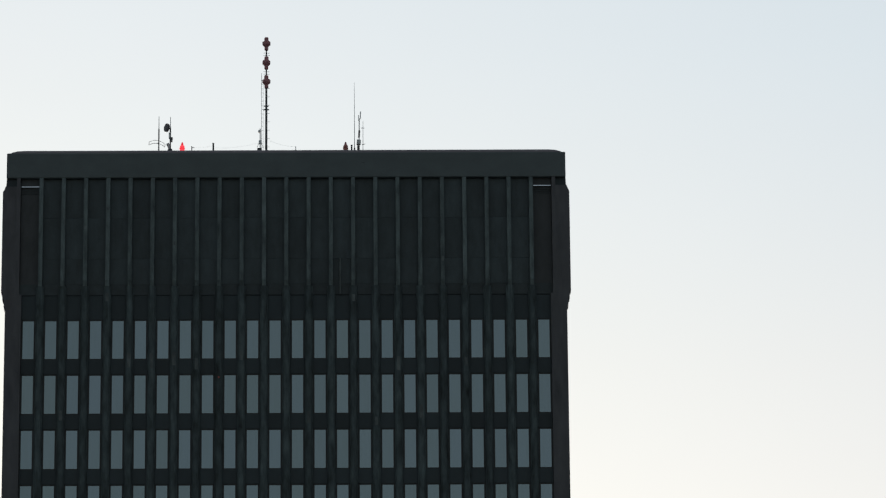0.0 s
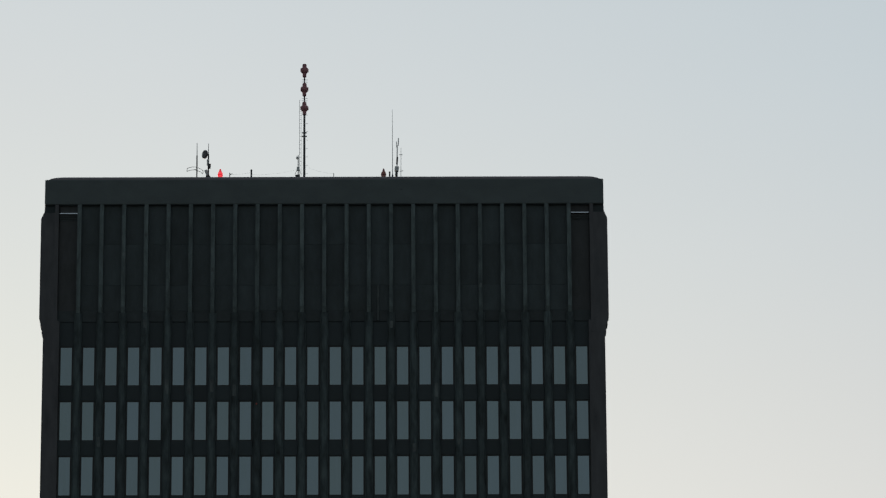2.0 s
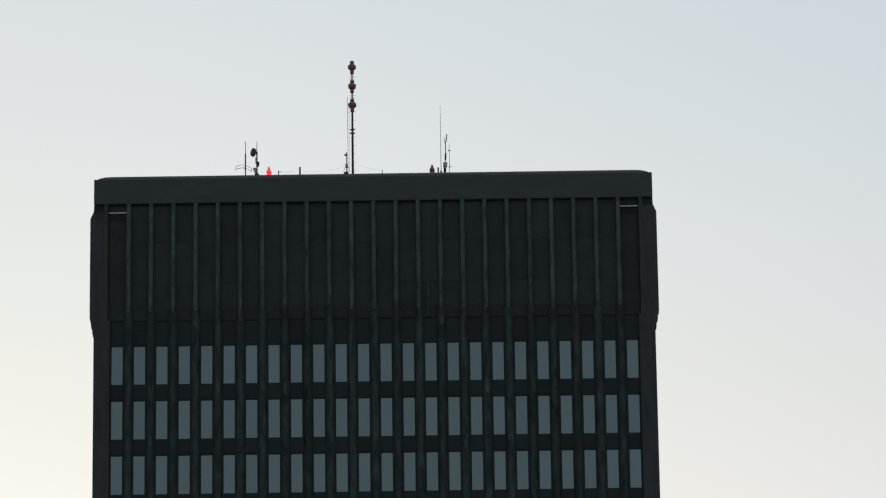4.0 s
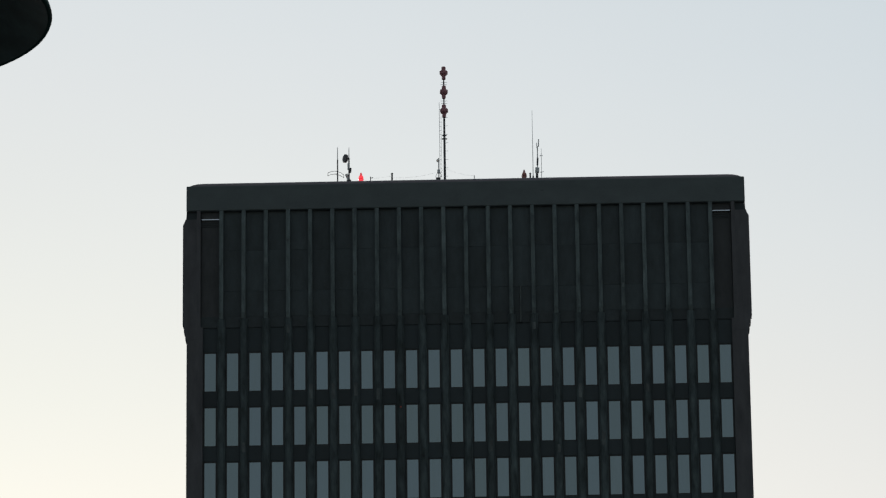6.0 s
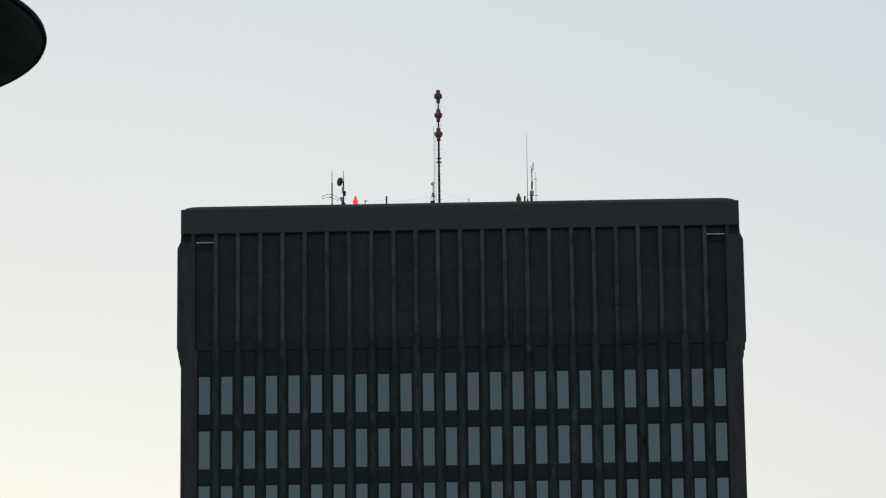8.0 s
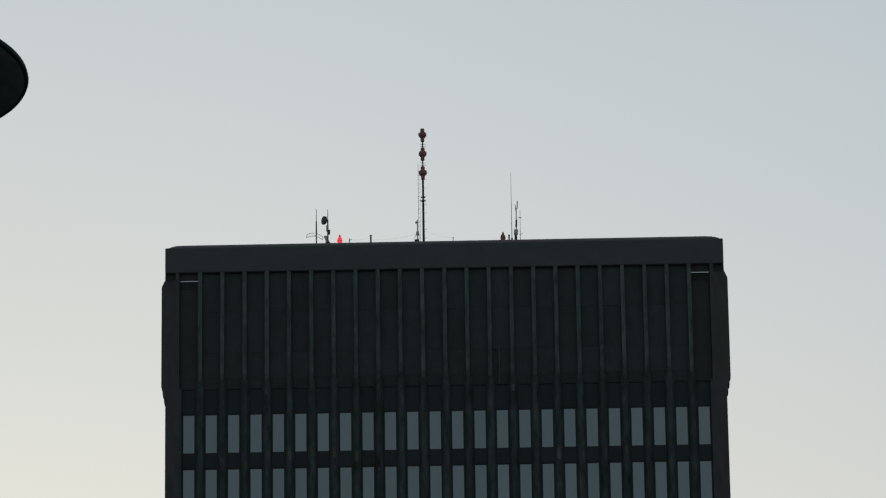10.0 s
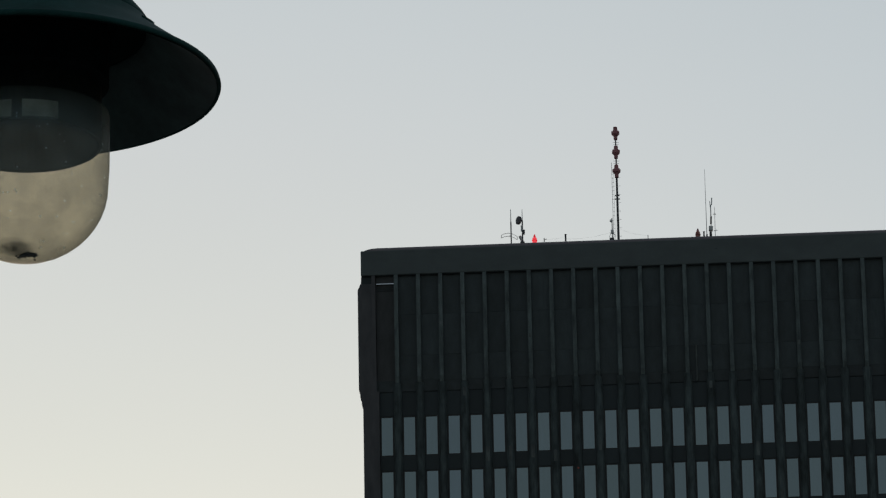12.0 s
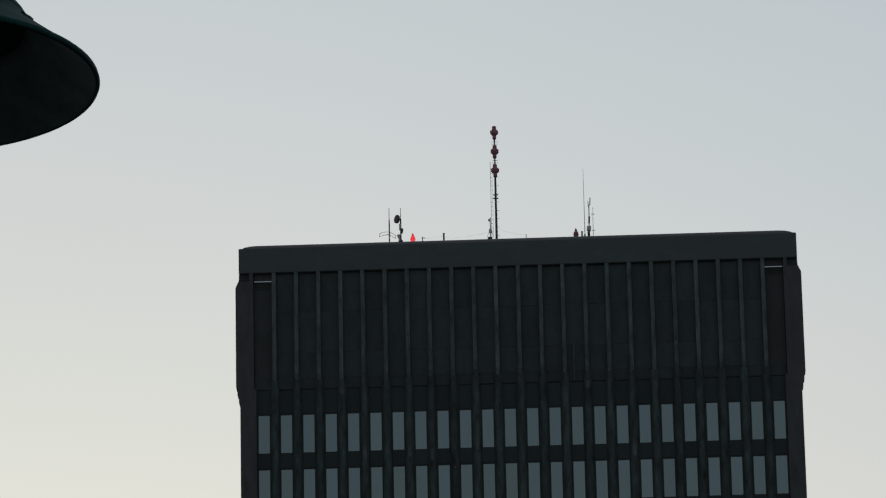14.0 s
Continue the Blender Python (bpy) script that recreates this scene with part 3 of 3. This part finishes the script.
# main mast with three antenna clusters and a climbing ladder
mast = on_roof("antenna_mast", -1.42, 2.0, "slim dark steel mast carrying three faded red antenna drums", "antenna mast")
bm = lathe(fresh(), [(0, 0), (0.30, 0), (0.30, 0.06), (0.11, 0.10), (0.085, 0.4), (0.07, up(18.2)), (0.05, up(18.3)), (0.045, up(21.3)), (0, up(21.3))], 14)
part("pole", bm, steel_dark, mast, smooth=True)
drum = [(0, -0.50), (0.12, -0.50), (0.135, -0.47), (0.135, -0.21), (0.19, -0.20), (0.22, -0.16), (0.265, -0.08), (0.265, 0.06), (0.23, 0.13), (0.20, 0.16), (0.15, 0.17), (0.145, 0.40), (0.12, 0.44), (0, 0.44)]
drum_mesh_bm = lathe(fresh(), drum, 14)
for k in range(8):
    a = k * math.pi / 4 + 0.2
    tube(drum_mesh_bm, (0.25 * math.cos(a), 0.25 * math.sin(a), -0.12), (0.25 * math.cos(a), 0.25 * math.sin(a), 0.12), 0.035, sides=8)
drum_mesh = mesh_of("antenna_drum", drum_mesh_bm, antenna_red)
for v, tilt in ((21.08, 2), (19.66, -2), (18.25, 1)):
    put("antenna_drum", drum_mesh, mast, pose(0.0, 0, up(v), tilt, 0, 17 * v), "faded red antenna drum")
for v in (20.37, 18.98, 20.2, 18.8):
    bm = tube(fresh(), (-0.20, -0.02, up(v)), (0.22, 0.02, up(v)), 0.014, sides=6)
    part("cross_bar", bm, steel_grey, mast)
for v, half in ((16.42, 0.16), (16.16, 0.19)):
    bm = box(fresh(), -half, half, -0.05, 0.05, up(v) - 0.035, up(v) + 0.035, 0.01)
    part("clamp", bm, steel_dark, mast)
z = up(13.4)
while z < up(18.1):
    part("step_peg", tube(fresh(), (0.09, 0, z), (0.24, 0, z), 0.012, sides=6), steel_grey, mast)
    z += 0.62
ladder = new("ladder")
ladder.parent = mast
ladder.location = (-0.26, -0.05, 0)
part("ladder_rail", tube(fresh(), (-0.07, 0, 0), (-0.07, 0, up(18.85)), 0.016, sides=6), steel_grey, ladder)
part("ladder_rail", tube(fresh(), (0.05, 0.03, 0), (0.05, 0.03, up(18.2)), 0.008, sides=6), steel_grey, ladder)
rung_mesh = mesh_of("rung", tube(fresh(), (-0.07, 0, 0), (0.06, 0.02, 0), 0.011, sides=6), steel_grey)
for j in range(18):
    put("rung", rung_mesh, ladder, (0, 0, 0.5 + j * 0.31))
side_pole = part("side_pole", tube(fresh(), (-0.42, 0.0, 0), (-0.42, 0.0, up(14.75)), 0.035, sides=8), steel_grey, mast)
part("camera_head", box(fresh(), -0.09, 0.09, -0.10, 0.10, -0.07, 0.07, 0.02), device_grey, mast, "small grey box camera", pose(-0.47, 0, up(14.55), 0, 25, 0))
part("junction_box", box(fresh(), -0.10, 0.10, -0.08, 0.08, -0.13, 0.13, 0.015), device_grey, mast, "", (-0.42, 0, up(13.75)))
for a in (-22, 22):
    part("stay", tube(fresh(), (-0.42, 0, up(13.9)), (-0.42 + math.sin(radians(a)) * 0.6, 0, up(13.35)), 0.014, sides=6), steel_grey, mast)
part("foot_box", box(fresh(), -0.62, -0.30, -0.15, 0.15, 0, up(13.28), 0.02), steel_dark, mast)

# whip with a bowed loop antenna
loop_mast = on_roof("loop_antenna", -8.85, 2.0, "thin whip mast with bowed wire loop antenna", "antenna")
part("pole", tube(fresh(), (0, 0, 0), (0, 0, up(14.75)), 0.045, sides=8), steel_dark, loop_mast)
part("whip", tube(fresh(), (0, 0, up(14.75)), (0, 0, up(15.68)), 0.028, 0.02, sides=8), steel_grey, loop_mast)


def arc(bm, width, height, sag, z, y, r):
    last = None
    for j in range(13):
        s = -1 + 2 * j / 12
        p = (s * width / 2, y, z + height * (1 - s * s) - sag)
        if last:
            tube(bm, last, p, r, sides=6)
        last = p
    return bm


loop = arc(arc(fresh(), 1.12, 0.20, 0, up(13.72), 0.0, 0.016), 1.12, 0.20, 0, up(13.50), 0.0, 0.016)
for x in (-0.56, 0.56):
    tube(loop, (x, 0, up(13.50)), (x, 0, up(13.72)), 0.016, sides=6)
tube(loop, (-0.25, 0, up(13.66)), (0.10, 0, up(13.75)), 0.016, sides=6)
part("wire_loop", loop, steel_dark, loop_mast, "", pose(-0.2, 0, 0, 0, 4, 12))

# dish mast
dish_mast = on_roof("dish_antenna", -8.06, 2.1, "dark drum dish and radio boxes on a thin pole", "antenna")
part("pole", tube(fresh(), (0, 0, 0), (0, 0, up(14.9)), 0.05, sides=8), steel_dark, dish_mast)
part("whip", tube(fresh(), (0, 0, up(14.9)), (0, 0, up(15.68)), 0.028, 0.018, sides=8), steel_grey, dish_mast)
dish = lathe(fresh(), [(0, -0.09), (0.12, -0.09), (0.28, 0.0), (0.30, 0.03), (0.30, 0.14), (0.27, 0.16), (0, 0.18)], 24)
part("dish", dish, dish_grey, dish_mast, "round dark dish seen nearly edge on", pose(-0.18, -0.05, up(14.84), 90, 0, -57), smooth=False)
part("dish_bracket", tube(fresh(), (-0.17, 0, up(14.84)), (0.02, 0, up(14.84)), 0.05, sides=8), steel_dark, dish_mast)
part("radio_box", box(fresh(), -0.09, 0.09, -0.10, 0.10, -0.16, 0.16, 0.02), steel_dark, dish_mast, "", pose(0.07, 0, up(14.0), 0, 6, 0))
part("radio_box", box(fresh(), -0.06, 0.06, -0.08, 0.08, -0.22, 0.22, 0.02), device_grey, dish_mast, "", pose(-0.05, 0, up(14.28), 0, 0, 0))
part("panel_antenna", box(fresh(), -0.10, 0.10, -0.05, 0.05, -0.24, 0.24, 0.02), device_grey, dish_mast, "", pose(-0.10, 0, up(13.50), 0, -24, 20))
part("base_frame", box(fresh(), -0.17, 0.14, -0.16, 0.16, 0, up(13.26), 0.02), steel_dark, dish_mast)


def beacon(u, w, lens, band, label):
    """An obstruction light: a pedestal, a ribbed double lens and a cap."""
    ob = on_roof("obstruction_light", u, w, label, "beacon light", "obstruction lights on the roof")
    part("pedestal", lathe(fresh(), [(0, 0), (0.11, 0), (0.11, up(13.02)), (0.15, up(13.05)), (0.15, up(13.10)), (0, up(13.10))], 14), steel_dark, ob)
    z = up(13.10)
    part("lower_lens", lathe(fresh(), [(0, z), (0.14, z), (0.165, z + 0.03), (0.165, z + 0.14), (0.13, z + 0.17), (0, z + 0.17)], 16), lens, ob)
    part("lens_band", lathe(fresh(), [(0, z + 0.17), (0.17, z + 0.17), (0.195, z + 0.18), (0.195, z + 0.205), (0.17, z + 0.215), (0, z + 0.215)], 16), band, ob, "darker red clamp band")
    part("upper_lens", lathe(fresh(), [(0, z + 0.215), (0.14, z + 0.215), (0.165, z + 0.24), (0.165, z + 0.34), (0.14, z + 0.40), (0.09, z + 0.44), (0, z + 0.44)], 16), lens, ob)
    part("cap", lathe(fresh(), [(0, z + 0.44), (0.09, z + 0.44), (0.085, z + 0.52), (0.06, z + 0.55), (0.06, z + 0.60), (0.03, z + 0.66), (0, z + 0.67)], 12), band, ob, "small red finial")
    return ob


beacon(-7.23, 2.0, beacon_lit, beacon_band, "glowing red obstruction light on a short pedestal")
beacon(4.07, 2.0, beacon_dark, antenna_red, "unlit brownish red obstruction light on a short pedestal")


def stub(u, height, r, label, mat, arm=0.0):
    ob = on_roof("vent_post", u, 2.0, label, "post", "short posts on the roof")
    part("post", lathe(fresh(), [(0, 0), (r * 1.6, 0), (r * 1.6, 0.05), (r, 0.08), (r, up(height) - 0.04), (r * 1.25, up(height) - 0.04), (r * 1.25, up(height)), (0, up(height))], 12), mat, ob)
    if arm:
        part("arm", tube(fresh(), (0, 0, up(height) - 0.12), (arm, 0, up(height) - 0.06), r * 0.8, sides=8), mat, ob)
    return ob


stub(-6.57, 13.46, 0.03, "short thin post with a side arm", steel_dark, 0.18)
stub(-5.08, 13.69, 0.06, "short round grey vent pipe", steel_dark)
stub(0.62, 13.42, 0.025, "thin short grey spike", steel_grey)
stub(4.49, 13.52, 0.055, "short dark pipe stub", steel_dark)

# tall whip, radio pole and thin side pole
whip = on_roof("whip_antenna", 4.69, 2.0, "tall tapered pale fibreglass whip antenna", "antenna")
part("mount", tube(fresh(), (0, 0, 0), (0, 0, up(13.3)), 0.06, sides=10), steel_dark, whip)
part("whip", tube(fresh(), (0, 0, up(13.3)), (0.0, 0, up(18.15)), 0.026, 0.010, sides=8), steel_grey, whip)
radio = on_roof("radio_pole", 4.99, 2.05, "slim pole with small panels and grey radio box", "antenna")
part("pole", tube(fresh(), (0, 0, 0), (0.03, 0, up(15.5)), 0.034, sides=8), steel_grey, radio)
part("panel_antenna", box(fresh(), -0.036, 0.036, -0.05, 0.05, -0.27, 0.27, 0.012), device_grey, radio, "", pose(0.11, 0, up(15.75), 0, 3, 0))
part("panel_antenna", box(fresh(), -0.024, 0.024, -0.03, 0.03, -0.22, 0.22, 0.01), device_grey, radio, "", pose(-0.015, 0, up(15.55), 0, -2, 0))
part("radio_unit", box(fresh(), -0.06, 0.06, -0.07, 0.07, -0.27, 0.27, 0.02), steel_dark, radio, "", pose(0.02, 0, up(14.36), 0, 3, 0))
part("equipment_box", box(fresh(), -0.15, 0.13, -0.12, 0.12, -0.17, 0.17, 0.02), device_grey, radio, "pale grey equipment box", pose(0.0, -0.05, up(13.72), 0, 5, 0))
part("lower_box", box(fresh(), -0.10, 0.08, -0.10, 0.10, -0.15, 0.15, 0.02), steel_dark, radio, "", (-0.02, 0, up(13.35)))
thin = on_roof("thin_antenna", 5.27, 2.0, "very thin pale pole antenna with cross bar", "antenna")
part("pole", tube(fresh(), (0, 0, 0), (0.01, 0, up(15.3)), 0.022, 0.012, sides=8), steel_grey, thin)
part("cross_bar", tube(fresh(), (-0.10, 0, up(14.78)), (0.10, 0, up(14.78)), 0.03, sides=8), device_grey, thin)
part("cross_bar", tube(fresh(), (-0.08, 0, up(13.55)), (0.16, 0, up(13.6)), 0.022, sides=8), device_grey, thin)

# slack guy wires between the posts and the mast
for u0, v0, u1, v1, sag in ((-5.0, 13.35, -1.50, 13.85, 0.18), (-1.35, 13.95, 0.62, 13.40, 0.12), (-6.5, 13.35, -5.1, 13.5, 0.05)):
    wire = on_roof("guy_wire", u0, 2.0, "slack thin steel guy wire", "cable")
    bm = fresh()
    last = None
    for j in range(11):
        s = j / 10
        p = (s * (u1 - u0), 0, up(v0 + s * (v1 - v0)) - sag * 4 * s * (1 - s))
        if last:
            tube(bm, last, p, 0.0035, sides=5)
        last = p
    part("strand", bm, steel_grey, wire)

# ---- the street lamp beside the camera ----
LX, LY, LZ = -1.0416, 7.7555, 4.7703
lamp = new("street_lamp")
POLE_X = -1.25           # the pole stands beside the hanging lantern
lamp.matrix_basis = Matrix.Translation((LX + POLE_X, LY, 0))
tagged(lamp, "dark green bell-shaped street lamp with dusty glass globe", "street lamp")


def hang(z):
    """Where the middle of the brim lies, seen from the foot of the pole, raised by z."""
    return pose(-POLE_X, 0, LZ + 0.002, 0.42, 0, 0) @ pose(0, 0, z)


part("base", lathe(fresh(), [(0, 0), (0.24, 0), (0.24, 0.10), (0.19, 0.16), (0.17, 0.55), (0.12, 0.72), (0.09, 0.80), (0, 0.80)], 20), lamp_green, lamp, smooth=False)
part("pole", tube(fresh(), (0, 0, 0.8), (0, 0, LZ + 0.95), 0.075, 0.05, sides=18), lamp_green, lamp, smooth=False)
bm = fresh()
last = None
for j in range(17):
    s = math.pi * j / 16
    p = (-POLE_X / 2 - math.cos(s) * -POLE_X / 2, 0, LZ + 0.95 - 0.22 * (j / 16) + 0.42 * math.sin(s))
    if last:
        tube(bm, last, p, 0.032, sides=12)
    last = p
tube(bm, last, (-POLE_X, 0, LZ + 0.46), 0.032, sides=12)
part("arm", bm, lamp_green, lamp)

BRIM_OUT = [(0.1920, 0.0925), (0.1965, 0.0862), (0.204, 0.0770), (0.214, 0.0667), (0.233, 0.0525), (0.253, 0.0370), (0.273, 0.022), (0.287, 0.0115), (0.294, 0.0075), (0.299, 0.0045), (0.3005, -0.001)]
BRIM_IN = [(0.299, -0.005), (0.295, -0.003), (0.286, 0.003), (0.270, 0.014), (0.250, 0.030), (0.230, 0.048), (0.211, 0.0645), (0.197, 0.077), (0.186, 0.0865)]
brim = part("brim", lathe(fresh(), BRIM_OUT + BRIM_IN + [BRIM_OUT[0]], 96), lamp_green, lamp, "flared dark green brim", hang(0), smooth=True)
lining = [(r - 0.0012, z - 0.0012) for r, z in BRIM_IN[1:]]
part("brim_lining", lathe(fresh(), lining + [(r - 0.0002, z + 0.001) for r, z in lining[::-1]] + [lining[0]], 96), lamp_lining, lamp, "dull green underside of the brim", hang(0), smooth=True)
part("reflector", lathe(fresh(), [(0.185, 0.0872), (0.165, 0.090), (0.145, 0.092), (0.13, 0.093), (0.13, 0.096), (0.165, 0.094), (0.187, 0.0905), (0.185, 0.0872)], 64), lamp_inner, lamp, "near-black inside of the hood", hang(0), smooth=True)
HOOD = [(0.0, 0.1005), (0.182, 0.0955), (0.1900, 0.0900), (0.1925, 0.0918), (0.1926, 0.0935), (0.1868, 0.104),
        (0.177, 0.116), (0.166, 0.130), (0.155, 0.148), (0.141, 0.172), (0.122, 0.205), (0.10, 0.237), (0.08, 0.27), (0.065, 0.32), (0.06, 0.40), (0.06, 0.46), (0.0, 0.47)]
part("hood", lathe(fresh(), HOOD, 64), lamp_green, lamp, "domed dark green hood", hang(0.0), smooth=True)
clip = prism(fresh(), [(0.2140, 0.0700), (0.2205, 0.0662), (0.2255, 0.0612), (0.2258, 0.0565), (0.214, 0.0625)], "y", -0.009, 0.009)
for a in (-25, 95, 215):
    part("hood_clip", clip.copy(), lamp_green, lamp, "small clip that holds the hood", hang(0) @ pose(0, 0, 0, 0, 0, a))
clip.free()
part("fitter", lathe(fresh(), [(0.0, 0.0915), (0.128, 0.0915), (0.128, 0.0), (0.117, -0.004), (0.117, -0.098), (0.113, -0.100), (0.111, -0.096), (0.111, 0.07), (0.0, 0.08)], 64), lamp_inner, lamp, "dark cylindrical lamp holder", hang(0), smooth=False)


def arc_pad(a0, a1, r0, r1, z0, z1, steps=8):
    """A curved pad on a round holder, between two angles."""
    bm = fresh()
    rows = []
    for j in range(steps + 1):
        a = radians(a0 + (a1 - a0) * j / steps)
        rows.append([bm.verts.new((r * math.cos(a), r * math.sin(a), z)) for r, z in ((r0, z0), (r1, z0), (r1, z1), (r0, z1))])
    for a, b in zip(rows, rows[1:]):
        for k in range(4):
            bm.faces.new((a[k], a[(k + 1) % 4], b[(k + 1) % 4], b[k]))
    bm.faces.new(rows[0])
    bm.faces.new(rows[-1][::-1])
    return bm


for a0, a1 in ((-104, -93), (-85, -58), (20, 45), (140, 165)):
    part("gasket_pad", arc_pad(a0, a1, 0.1165, 0.1195, -0.095, -0.068), lamp_socket, lamp, "dull metal spring pad", hang(0))
outer = [(0.1288, -0.050), (0.1292, -0.060), (0.1296, -0.10), (0.1290, -0.14), (0.1275, -0.165)]
for j in range(1, 13):
    a = j / 12 * math.pi / 2
    outer.append((0.1275 * math.cos(a), -0.165 - 0.118 * math.sin(a)))
inner = [(max(0.0, r * 0.992) if r > 1e-5 else 0.0, -0.165 + (z + 0.165) * (0.992 if z < -0.165 else 1.0)) for r, z in outer][::-1]
outer[-1] = (0.0, outer[-1][1])
inner[0] = (0.0, inner[0][1])
globe = part("globe", lathe(fresh(), outer + inner + [outer[0]], 64), globe_glass, lamp, "clear glass globe filmed with cream dust", hang(0), smooth=True)
bm = fresh()
for j in range(110):
    a, r = random.uniform(0, 6.28), abs(random.gauss(0, 0.0065))
    bmesh.ops.create_icosphere(bm, subdivisions=1, radius=random.uniform(0.0010, 0.0026),
                               matrix=pose(1.3 * r * math.cos(a) + 0.006, r * math.sin(a), -0.2778 + random.uniform(0, 0.006) * max(0.0, 1 - r / 0.014), 0, 0, 50 * a) @ Matrix.Diagonal((1.5, 1, 0.7, 1)))
for j in range(16):
    a, b = random.gauss(-1.4, 0.5), radians(random.gauss(48, 18))
    bmesh.ops.create_icosphere(bm, subdivisions=1, radius=random.uniform(0.0005, 0.0012),
                               matrix=Matrix.Translation((0.1198 * math.cos(b) * math.cos(a), 0.1198 * math.cos(b) * math.sin(a), -0.165 - 0.1135 * math.sin(b))))
part("insect_debris", bm, soot, globe, "dark heap of dead insects", None)


def make_smudge():
    """A patchy film of soot that thins out from its middle."""
    m = bpy.data.materials.new("soot_smudge")
    m.use_nodes = True
    n, l = m.node_tree.nodes, m.node_tree.links
    n.clear()
    out, clear, dark, mix = n.new("ShaderNodeOutputMaterial"), n.new("ShaderNodeBsdfTransparent"), n.new("ShaderNodeBsdfDiffuse"), n.new("ShaderNodeMixShader")
    dark.inputs["Color"].default_value = (0.05, 0.042, 0.034, 1)
    tc, noise_tex, away, thin, patch = n.new("ShaderNodeTexCoord"), n.new("ShaderNodeTexNoise"), n.new("ShaderNodeVectorMath"), n.new("ShaderNodeMapRange"), n.new("ShaderNodeMath")
    noise_tex.inputs["Scale"].default_value = 70.0
    noise_tex.inputs["Detail"].default_value = 4.0
    l.new(tc.outputs["Object"], noise_tex.inputs["Vector"])
    away.operation = "DISTANCE"
    away.inputs[1].default_value = (-0.010, -0.02, -0.272)
    l.new(tc.outputs["Object"], away.inputs[0])
    for key, v in (("From Min", 0.004), ("From Max", 0.034), ("To Min", 1.5), ("To Max", 0.0)):
        thin.inputs[key].default_value = v
    l.new(away.outputs["Value"], thin.inputs["Value"])
    patch.operation = "MULTIPLY"
    l.new(thin.outputs["Result"], patch.inputs[0])
    l.new(noise_tex.outputs["Fac"], patch.inputs[1])
    l.new(patch.outputs[0], mix.inputs[0])
    l.new(clear.outputs[0], mix.inputs[1])
    l.new(dark.outputs[0], mix.inputs[2])
    l.new(mix.outputs[0], out.inputs["Surface"])
    return m


film = [(0.1190 * math.cos(a), -0.165 - 0.1125 * math.sin(a)) for a in (radians(62 + 28 * j / 7) for j in range(8))]
film[-1] = (0.0, film[-1][1])
film_up = [(max(0.0, r - 0.0004) if r else 0.0, z + 0.0006) for r, z in film][::-1]
part("soot_film", lathe(fresh(), film + film_up + [film[0]], 40), make_smudge(), globe, "smudge of soot in the bottom of the globe", None, smooth=True)
